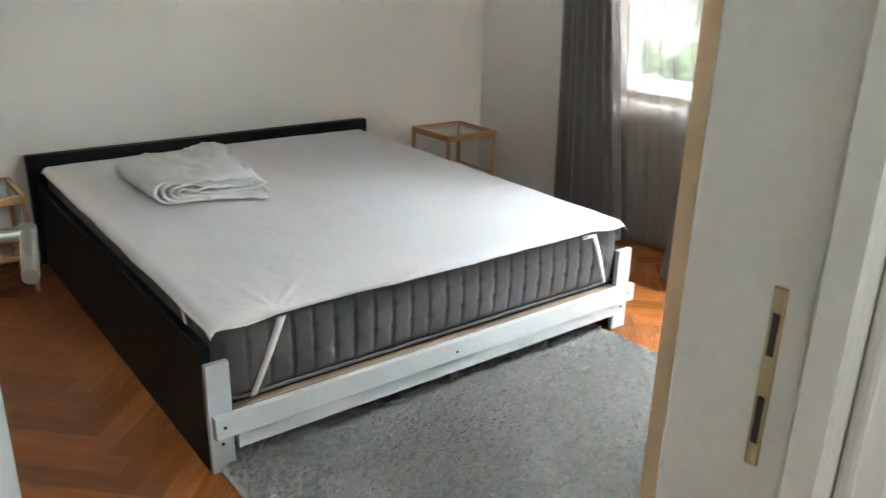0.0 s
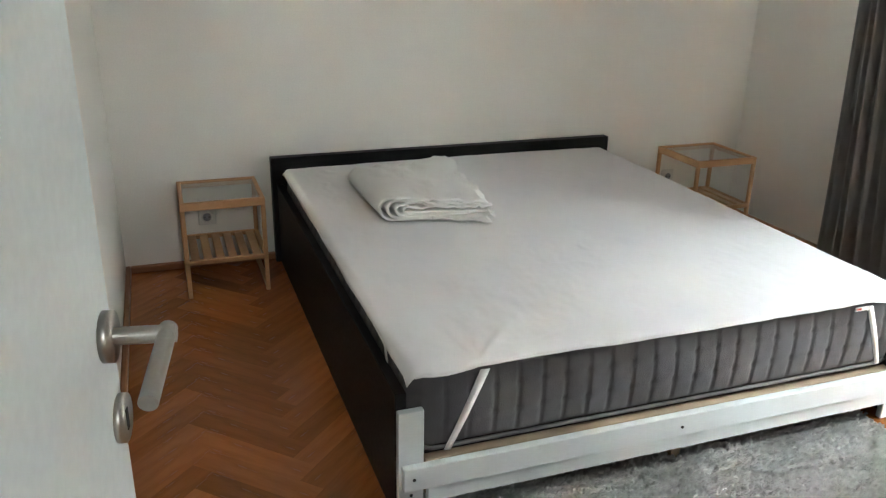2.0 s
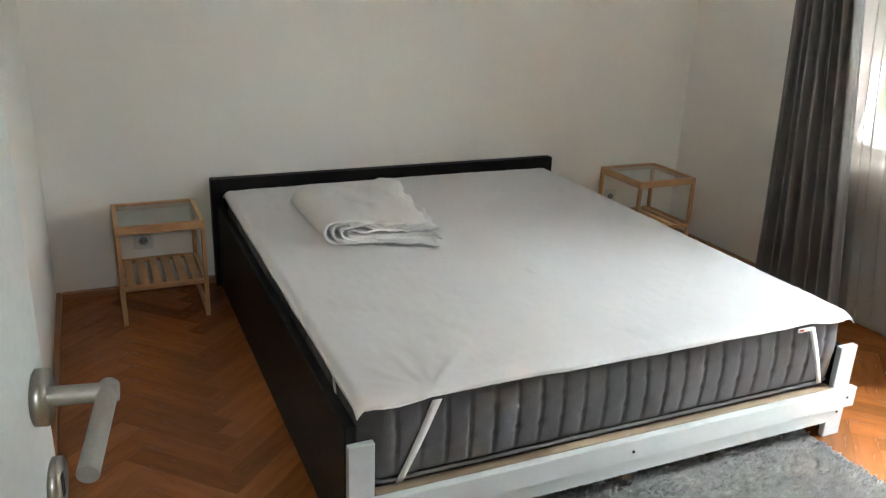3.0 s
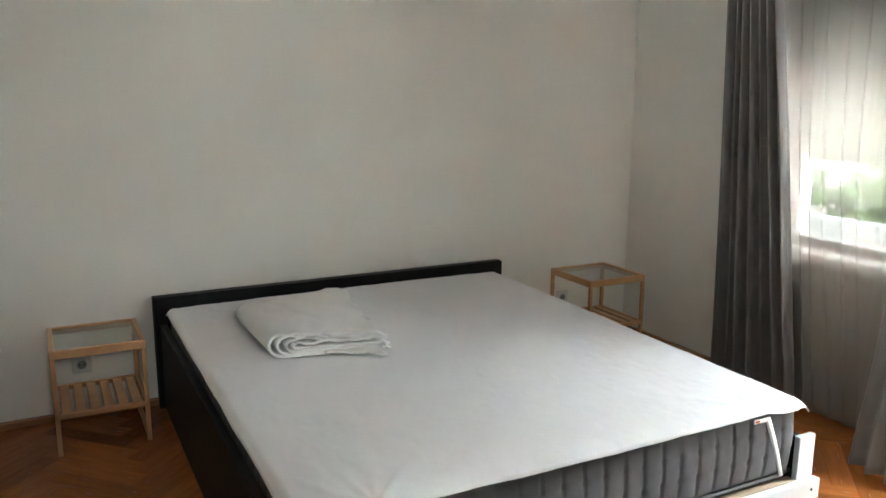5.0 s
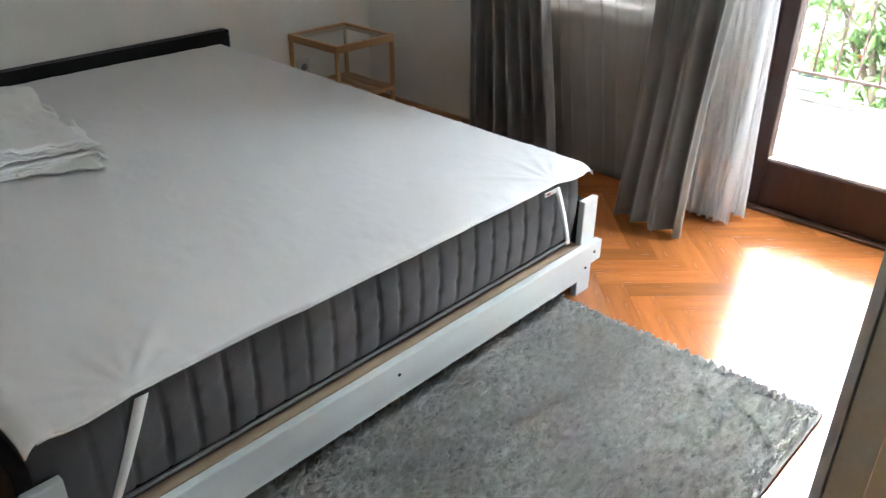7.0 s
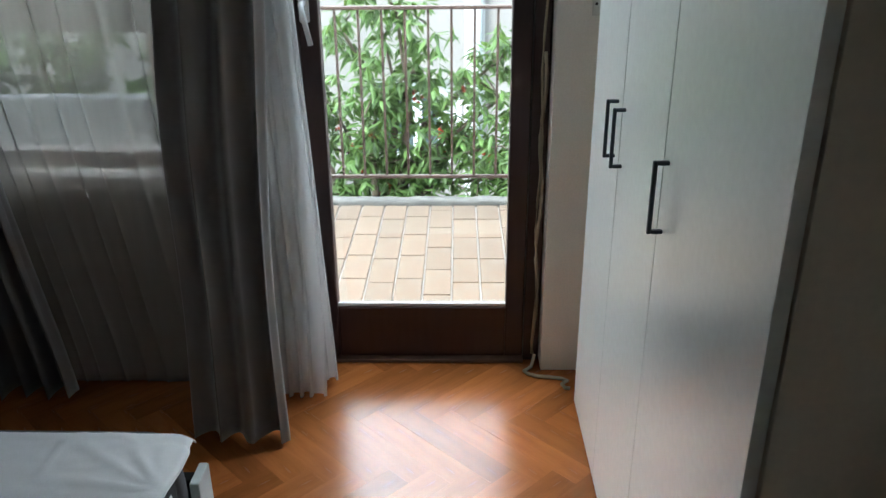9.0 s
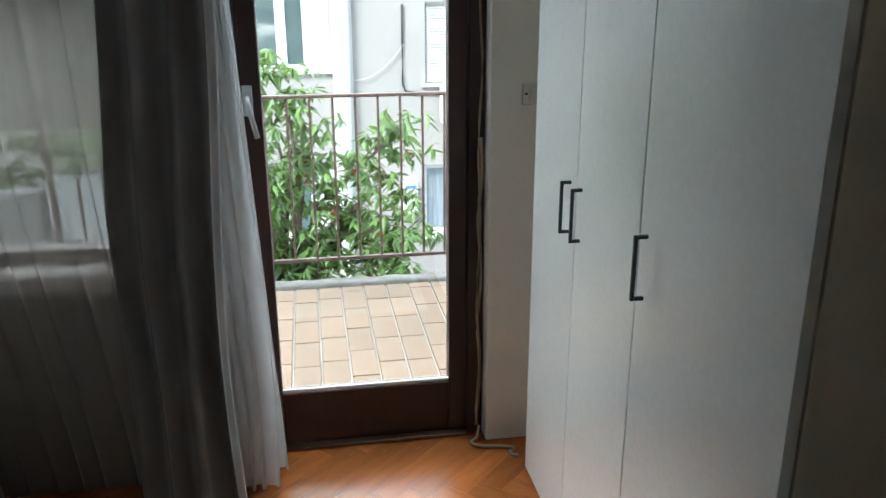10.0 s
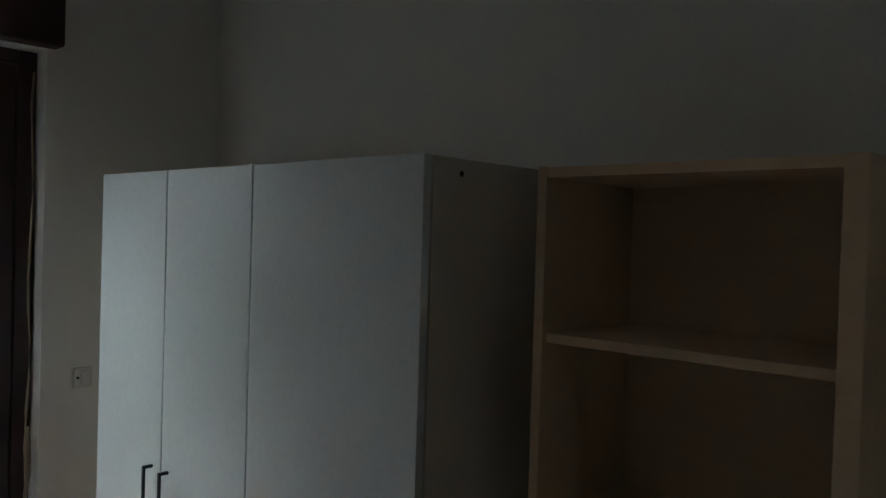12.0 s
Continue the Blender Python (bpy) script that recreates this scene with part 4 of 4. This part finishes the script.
# cord of the shutter, hanging by the frame and lying on the floor
cord = thing("shutter_cord", 2.655, -2.828, 0, "frayed jute shutter cord hanging down and lying on the floor", "cord")
pts = [(2.672 + 0.004 * math.sin(k * 1.7), -2.822 - 0.006 * math.sin(k * 0.9), 1.05 - k * 0.05) for k in range(21)]
part("strand", add_tube(bmesh.new(), pts, 0.006, 6), M_ROPE, cord, "", True)
pts = [(2.668 + 0.003 * math.sin(k * 2.1), -2.818 + 0.005 * math.sin(k * 1.3), 2.1 - k * 0.1) for k in range(21)]
part("strand", add_tube(bmesh.new(), pts, 0.004, 6), M_ROPE, cord, "", True)
pts = [(2.668, -2.826, 0.05), (2.65, -2.815, 0.012), (2.632, -2.79, 0.007), (2.615, -2.80, 0.007), (2.60, -2.83, 0.007), (2.595, -2.87, 0.007), (2.585, -2.91, 0.007), (2.565, -2.925, 0.012), (2.545, -2.905, 0.012), (2.53, -2.915, 0.007), (2.528, -2.93, 0.007)]
part("loose_end", add_tube(bmesh.new(), pts, 0.006, 8), M_ROPE, cord, "", True)


# ---- parquet blocks in herringbone, laid at 45 degrees ----
def parquet():
    w, n = 0.080, 5
    ln, gap = w * n, 0.0003
    me = bpy.data.meshes.new("plank")
    bm = box(gap / 2, gap / 2, -0.006, ln - gap / 2, w - gap / 2, 0.0)
    bmesh.ops.recalc_face_normals(bm, faces=bm.faces)
    bm.to_mesh(me)
    bm.free()
    me.materials.append(M_FLOOR)
    turn = Matrix.Translation((1.0, -1.7, 0)) @ Matrix.Rotation(radians(45), 4, "Z")
    rnd = random.Random(11)
    near, rest = [], []
    for k in range(-60, 61):
        for j in range(-8, 9):
            bx, by = k * w + 2 * ln * j, k * w
            for m in (Matrix.Translation((bx, by, 0)), Matrix.Translation((bx + ln + w, by + w - ln, 0)) @ Matrix.Rotation(radians(90), 4, "Z")):
                m = turn @ m
                c = m @ Vector((ln / 2, w / 2, 0))
                if not (X0 - 0.06 < c.x < X1 + 0.18 and Y0 - 1.2 < c.y < Y1 + 0.06):
                    continue
                hidden = (0.1 < c.x < 1.66 and -1.9 < c.y < -0.1) or (0.2 < c.x < 1.5 and -2.7 < c.y < -1.5) or (c.x > 1.3 and c.y < -3.05) or c.y < Y0 + 0.05
                (rest if hidden else near).append(m)
    near.sort(key=lambda m: (m.translation - Vector((1.2, -2.6, 0))).length)
    near, rest = near[:300], rest + near[300:]
    for m in near:
        share("plank", me, sub, Matrix.Translation((0, 0, rnd.uniform(-0.0002, 0.0002))) @ m)
    bm = bmesh.new()
    for m in rest:
        vs = [bm.verts.new(m @ Vector(p)) for p in ((gap / 2, gap / 2, 0), (ln - gap / 2, gap / 2, 0), (ln - gap / 2, w - gap / 2, 0), (gap / 2, w - gap / 2, 0))]
        lo = [bm.verts.new(v.co + Vector((0, 0, -0.006))) for v in vs]
        bm.faces.new(vs)
        for i in range(4):
            bm.faces.new((lo[i], lo[(i + 1) % 4], vs[(i + 1) % 4], vs[i]))
    ob = part("planks", bm, M_FLOOR2, sub)
    tagged(ob, "", "", "", "stuff")


parquet()


# ---- balcony ----
structure("balcony_slab", box(2.95, -5.2, -0.30, 4.46, 1.6, -0.058), M_GROUT, "tiled balcony floor slab with pale grout", "balcony floor")
slab = bpy.data.objects["balcony_slab"]
me = bpy.data.meshes.new("tile")
bm = box(0.002, 0.004, -0.012, 0.248, 0.118, 0.0, 0.003)
bmesh.ops.recalc_face_normals(bm, faces=bm.faces)
bm.to_mesh(me)
bm.free()
me.materials.append(M_TILE)
rnd = random.Random(2)
for c in range(30):
    off = rnd.choice((0.0, 0.09, 0.16, 0.21))
    for r in range(7):
        x = 2.72 + off + r * 0.25
        if x < 4.36:
            share("tile", me, slab, Matrix.Translation((x, -4.25 + c * 0.122, -0.05 + rnd.uniform(-0.001, 0.001))) @ Matrix.Rotation(radians(rnd.uniform(-0.4, 0.4)), 4, "Z") @ Matrix.Diagonal((min(1, (4.42 - x) / 0.25), 1, 1, 1)))
bm = bmesh.new()
n = 160
prev = None
for i in range(n + 1):
    y = -5.2 + 6.8 * i / n
    j = [0.012 * noise.noise(Vector((y * 9, k * 3.0, 0))) + 0.006 * noise.noise(Vector((y * 30, k, 5))) for k in range(4)]
    cur = [bm.verts.new(p) for p in ((4.375 + j[0], y, -0.075), (4.385 + j[1], y, -0.035 + j[2] * 0.6), (4.50 + j[3], y, -0.04 + j[1] * 0.6), (4.50, y, -0.30))]
    if prev:
        for k in range(3):
            bm.faces.new((prev[k], prev[k + 1], cur[k + 1], cur[k]))
    prev = cur
structure("balcony_edge", bm, M_CONC, "rough weathered concrete balcony edge", "kerb", True)

rail = thing("balcony_railing", 4.42, -2.6, -0.04, "rust-brown painted iron balcony railing", "railing")
part("top_rail", box(4.395, -5.0, 0.968, 4.435, -1.0, 0.985, 0.003), M_RAIL, rail)
part("bottom_rail", box(4.405, -5.0, 0.095, 4.427, -1.0, 0.113, 0.002), M_RAIL, rail)
bar = None
for k in range(34):
    y = -2.885 + 0.116 * (k - 18)
    if bar is None:
        bar = part("bar", box(4.41, y - 0.006, 0.11, 4.422, y + 0.006, 0.97), M_RAIL, rail)
    else:
        share("bar", bar.data, rail, Matrix.Translation((0, 0.116 * k, 0)))
for y in (-4.95, -3.9, -1.02):
    part("post", box(4.40, y - 0.012, -0.05, 4.43, y + 0.012, 0.97), M_RAIL, rail)
structure("parapet", box(4.36, -0.98, -0.05, 4.46, 1.6, 0.55, 0.01), M_PARA, "cement balcony parapet, darkened in colour for shade", "parapet")
structure("outer_wall", box(2.951, Y0 - 3.0, -4.0, 2.99, Y0 - 0.1, 5.0), M_REND2, "white rendered outer wall of the house", "wall")

# ---- outside: ground, facing house, tree ----
structure("ground", box(-60, -90, -4.3, 120, 90, -4.2), M_GRASS, "garden ground with grass and earth", "ground")

B = 12.0
house = thing("apartment_building", B, -4, -4.2, "pale rendered apartment house facing the balcony", "building")


def facade():
    holes = [(-5.10, -4.00, 0.20, 1.33), (-5.02, -3.95, -2.12, -1.02), (-5.17, -3.98, 2.56, 3.75), (-2.62, -1.30, 0.42, 1.75), (-2.62, -1.30, 2.9, 4.0), (-2.62, -1.30, -2.1, -0.9), (-7.9, -6.7, 0.2, 1.33), (-7.9, -6.7, -2.12, -1.02), (0.4, 1.6, 0.42, 1.75), (0.4, 1.6, -2.1, -0.9), (-7.9, -6.7, 2.56, 3.75)]
    ys = sorted({-14.0, 9.0} | {h[0] for h in holes} | {h[1] for h in holes})
    zs = sorted({-4.2, 4.3} | {h[2] for h in holes} | {h[3] for h in holes})
    bm = bmesh.new()
    for ya, yb in zip(ys, ys[1:]):
        for za, zb in zip(zs, zs[1:]):
            cy, cz = (ya + yb) / 2, (za + zb) / 2
            if not any(h[0] < cy < h[1] and h[2] < cz < h[3] for h in holes):
                add_box(bm, B, ya, za, B + 0.3, yb, zb)
    bmesh.ops.remove_doubles(bm, verts=bm.verts, dist=0.0005)
    return bm


part("wall", facade(), M_REND, house)
part("body", box(B + 0.31, -14, -4.2, B + 9, 9, 4.3), M_REND, house)
bm = box(B - 0.4, -14.4, 4.3, B + 9.4, 9.4, 4.42)
part("roof", bm, M_ROOF, house)
# the part of the house north of the downpipe stands a little forward and is whiter
part("bay_wall", box(B - 0.06, -2.95, -4.2, B - 0.002, -2.66, 4.29), M_REND2, house)


def far_window(y0, y1, z0, z1, kind):
    f = part("window", box(B + 0.10, y0, z0, B + 0.16, y1, z0 + 0.07), M_PVC, house, "white plastic window")
    part("window_frame", box(B + 0.10, y0, z1 - 0.07, B + 0.16, y1, z1), M_PVC, f)
    for a, b in ((y0, y0 + 0.07), (y1 - 0.07, y1), ((y0 + y1) / 2 - 0.07, (y0 + y1) / 2 + 0.07)):
        part("window_frame", box(B + 0.10, a, z0 + 0.07, B + 0.16, b, z1 - 0.07), M_PVC, f)
    part("pane", box(B + 0.13, y0 + 0.07, z0 + 0.07, B + 0.14, y1 - 0.07, z1 - 0.07), M_FARCURT if kind == "net" else M_FARGL, f)
    part("window_sill", box(B - 0.05, y0 - 0.06, z0 - 0.05, B + 0.09, y1 + 0.06, z0 - 0.002), M_REND2, f)
    if kind == "open":
        part("shade_panel", box(B + 0.115, y0 + 0.072, z0 + 0.072, B + 0.127, y0 + 0.36, z1 - 0.072, 0.002), M_BLIND, f, "white inner shutter panel")
    if kind in ("blind", "half"):
        lo = z0 + 0.01 if kind == "blind" else z0 + 0.16
        s = None
        k = 0
        z = lo
        while z < z1 - 0.03:
            if s is None:
                s = part("blind_slat", box(B + 0.05, y0 + 0.02, z, B + 0.075, y1 - 0.02, z + 0.038), M_BLIND, f)
            else:
                share("blind_slat", s.data, f, Matrix.Translation((0, 0, 0.045 * k)))
            k += 1
            z = lo + 0.045 * k


far_window(-5.10, -4.00, 0.20, 1.33, "blind")
far_window(-5.02, -3.95, -2.12, -1.02, "net")
far_window(-5.17, -3.98, 2.56, 3.75, "half")
far_window(-2.62, -1.30, 0.42, 1.75, "open")
far_window(-2.62, -1.30, 2.9, 4.0, "open")
far_window(-2.62, -1.30, -2.1, -0.9, "open")
for a, b, c, d in ((-7.9, -6.7, 0.2, 1.33), (-7.9, -6.7, -2.12, -1.02), (0.4, 1.6, 0.42, 1.75), (0.4, 1.6, -2.1, -0.9), (-7.9, -6.7, 2.56, 3.75)):
    far_window(a, b, c, d, "half")

pipe = thing("downpipe", B - 0.12, -2.86, -4.2, "grey zinc downpipe on the facing house", "downpipe")
part("tube", rod((B - 0.12, -2.86, -4.2), (B - 0.12, -2.86, 4.28), 0.055, 14), M_PIPE, pipe, "", True)
ac = thing("air_conditioner", B - 0.2, -4.56, -0.38, "white outdoor air conditioner unit under a window", "air conditioner")
part("casing", box(B - 0.32, -4.93, -0.36, B - 0.05, -4.20, 0.16, 0.02, 2), M_ACBOX, ac)
part("fan_well", rod((B - 0.3225, -4.47, -0.10), (B - 0.318, -4.47, -0.10), 0.205, 28), M_ACFAN, ac, "grey round fan opening", True)
bm = bmesh.new()
for k in range(1, 6):
    ring = [(B - 0.332, -4.47 + 0.04 * k * math.cos(2 * math.pi * q / 28), -0.10 + 0.04 * k * math.sin(2 * math.pi * q / 28)) for q in range(29)]
    add_tube(bm, ring, 0.0055, 5)
for k in range(6):
    a = math.pi * k / 6
    add_rod(bm, (B - 0.332, -4.47 - 0.2 * math.cos(a), -0.10 - 0.2 * math.sin(a)), (B - 0.332, -4.47 + 0.2 * math.cos(a), -0.10 + 0.2 * math.sin(a)), 0.005, 5)
part("fan_grille", bm, M_ACBOX, ac, "white wire fan grille", True)
part("side_grip", box(B - 0.3235, -4.90, 0.02, B - 0.3195, -4.74, 0.07, 0.001), M_ACFAN, ac)
for y in (-4.80, -4.33):
    part("bracket", box(B - 0.30, y - 0.015, -0.40, B - 0.001, y + 0.015, -0.362), M_ACBOX, ac)
cb = thing("wall_cable", B - 0.02, -3.66, 0.1, "black cable conduit on the house wall", "cable")
part("conduit", add_tube(bmesh.new(), [(B - 0.03, -3.67, 1.31), (B - 0.03, -3.665, 0.8), (B - 0.03, -3.66, 0.2), (B - 0.03, -3.70, 0.10), (B - 0.03, -3.85, 0.07), (B - 0.03, -4.22, 0.06)], 0.016, 8), M_CABLE, cb, "", True)
wire = thing("hanging_wire", B - 0.03, -3.2, 0.3, "thin slack wire along the house wall", "wire")
part("strand", add_tube(bmesh.new(), [(B - 0.04, -2.86 - 0.82 * k / 12, 0.28 - 0.05 * math.sin(math.pi * k / 12) + 0.48 * (k / 12) ** 2) for k in range(13)], 0.006, 6), M_PIPE, wire, "", True)
mb = thing("meter_box", B - 0.06, -3.75, -1.75, "white meter box on the house wall", "meter box")
part("casing", box(B - 0.14, -3.85, -1.75, B - 0.001, -3.62, -1.25, 0.01, 2), M_ACBOX, mb)
part("label_bar", box(B - 0.145, -3.83, -1.34, B - 0.14, -3.66, -1.29), material("blue_print", (0.12, 0.22, 0.45), 0.5), mb)
structure("garden_wall", box(9.2, -12, -4.2, 9.5, 9, -1.95, 0.03), M_REND2, "white garden wall below the balcony", "wall")


# ---- trees ----
def tree(x, y, z0, tips, name_label, seed, leaves_per_tip, size):
    rng = random.Random(seed)
    t = thing("tree", x, y, z0, name_label, "tree")
    bm = bmesh.new()
    top = Vector((x, y, z0 + 3.2))
    add_tube(bm, [(x + 0.05 * math.sin(k), y + 0.04 * math.cos(k * 1.3), z0 + 0.45 * k) for k in range(8)], 0.09, 10)
    ends = []
    for tip in tips:
        tip = Vector(tip)
        mid = (top + tip) / 2 + Vector((rng.uniform(-.2, .2), rng.uniform(-.2, .2), 0.2))
        start = Vector((x, y, z0 + rng.uniform(2.0, 3.1)))
        pts = [start.lerp(mid, f) for f in (0, 0.33, 0.66)] + [mid.lerp(tip, f) for f in (0, 0.33, 0.66, 1)]
        add_tube(bm, pts[:4], 0.028, 7)
        add_tube(bm, pts[3:], 0.013, 6)
        for p in pts[2:]:
            ends.append(p)
        ends += [tip] * 3
        for k in range(3):
            e = tip + Vector((rng.uniform(-.3, .3), rng.uniform(-.3, .3), rng.uniform(-.25, .3)))
            add_tube(bm, [tip.lerp(e, 0), tip.lerp(e, 0.5) + Vector((0, 0, 0.04)), e], 0.006, 5)
            ends.append(e)
    part("trunk", bm, M_BARK, t, "", True)
    vs, fs = [], []
    fruit = bmesh.new()
    for e in ends:
        for q in range(leaves_per_tip):
            if q % 7 == 0:
                hub = e + Vector((rng.gauss(0, 0.11), rng.gauss(0, 0.10), rng.gauss(0, 0.10)))
                spin = rng.uniform(0, 6.28)
            p = hub + Vector((rng.gauss(0, 0.014), rng.gauss(0, 0.014), rng.gauss(0, 0.018)))
            L, w = size * rng.uniform(0.7, 1.25), size * rng.uniform(0.13, 0.20)
            a, droop = spin + (q % 7) * 0.9 + rng.gauss(0, 0.25), rng.uniform(-0.15, 1.05)
            d = Vector((math.cos(a) * math.cos(droop), math.sin(a) * math.cos(droop), -math.sin(droop)))
            side = d.cross(Vector((rng.gauss(0, 0.4), rng.gauss(0, 0.4), 1))).normalized() * w
            up = side.cross(d).normalized() * w * 0.35
            i = len(vs)
            vs += [p, p + d * L * 0.35 + side - up, p + d * L * 0.35 + side * -1 - up, p + d * L * 0.72 + side * 0.7 - up * 0.7 + Vector((0, 0, -0.008)), p + d * L * 0.72 - side * 0.7 - up * 0.7 + Vector((0, 0, -0.008)), p + d * L + Vector((0, 0, -0.025)), p + d * L * 0.36, p + d * L * 0.73 + Vector((0, 0, -0.008))]
            fs += [(i, i + 1, i + 6), (i, i + 6, i + 2), (i + 1, i + 3, i + 7, i + 6), (i + 6, i + 7, i + 4, i + 2), (i + 3, i + 5, i + 7), (i + 7, i + 5, i + 4)]
        if rng.random() < 0.17:
            for _ in range(4):
                p = e + Vector((rng.gauss(0, 0.03), rng.gauss(0, 0.03), -0.05 + rng.gauss(0, 0.03)))
                bmesh.ops.create_icosphere(fruit, subdivisions=1, radius=0.016, matrix=Matrix.Translation(p))
    me = bpy.data.meshes.new("crown")
    me.from_pydata([tuple(v) for v in vs], [], fs)
    me.materials.append(M_LEAF)
    ob = new("crown", me)
    ob.parent = t
    ob.matrix_parent_inverse = t.matrix_basis.inverted()
    tagged(ob, "", "", "", "stuff")
    ob = part("fruit", fruit, M_FRUIT, t, "small red fruit", True)
    tagged(ob, "", "", "", "stuff")
    return t


tree(6.5, -1.95, -4.2, [(6.2, -1.95, 0.95), (6.0, -2.15, 0.75), (6.4, -1.7, 0.6), (6.1, -2.25, 0.35), (6.0, -2.0, 0.2), (6.2, -2.88, 0.42), (6.2, -2.88, 0.12), (6.0, -2.78, -0.2), (6.4, -2.6, -0.2), (6.1, -2.3, -0.35), (6.2, -1.8, -0.2), (6.0, -2.7, -0.65), (6.3, -2.1, -0.75), (6.1, -2.4, -0.9), (6.5, -1.5, 0.1), (6.6, -1.2, -0.3), (6.4, -1.0, 0.3), (6.8, -0.8, 0.6), (6.2, -2.85, -0.5), (6.3, -1.6, -0.7)],
     "leafy fruit tree with drooping green leaves behind the railing", 4, 28, 0.112)
tree(8.6, 1.6, -4.2, [(8.2, 0.6, 0.7), (8.0, 1.2, 1.0), (8.5, 1.9, 1.2), (8.3, 2.5, 0.8), (8.7, 0.2, 0.2), (8.2, 1.4, 0.2), (8.1, 2.2, 0.1), (8.0, 0.7, -0.3), (8.4, 2.9, 0.1), (8.6, 1.6, -0.5), (8.2, 3.4, 0.5)], "leafy green garden tree seen through the window", 9, 22, 0.2)
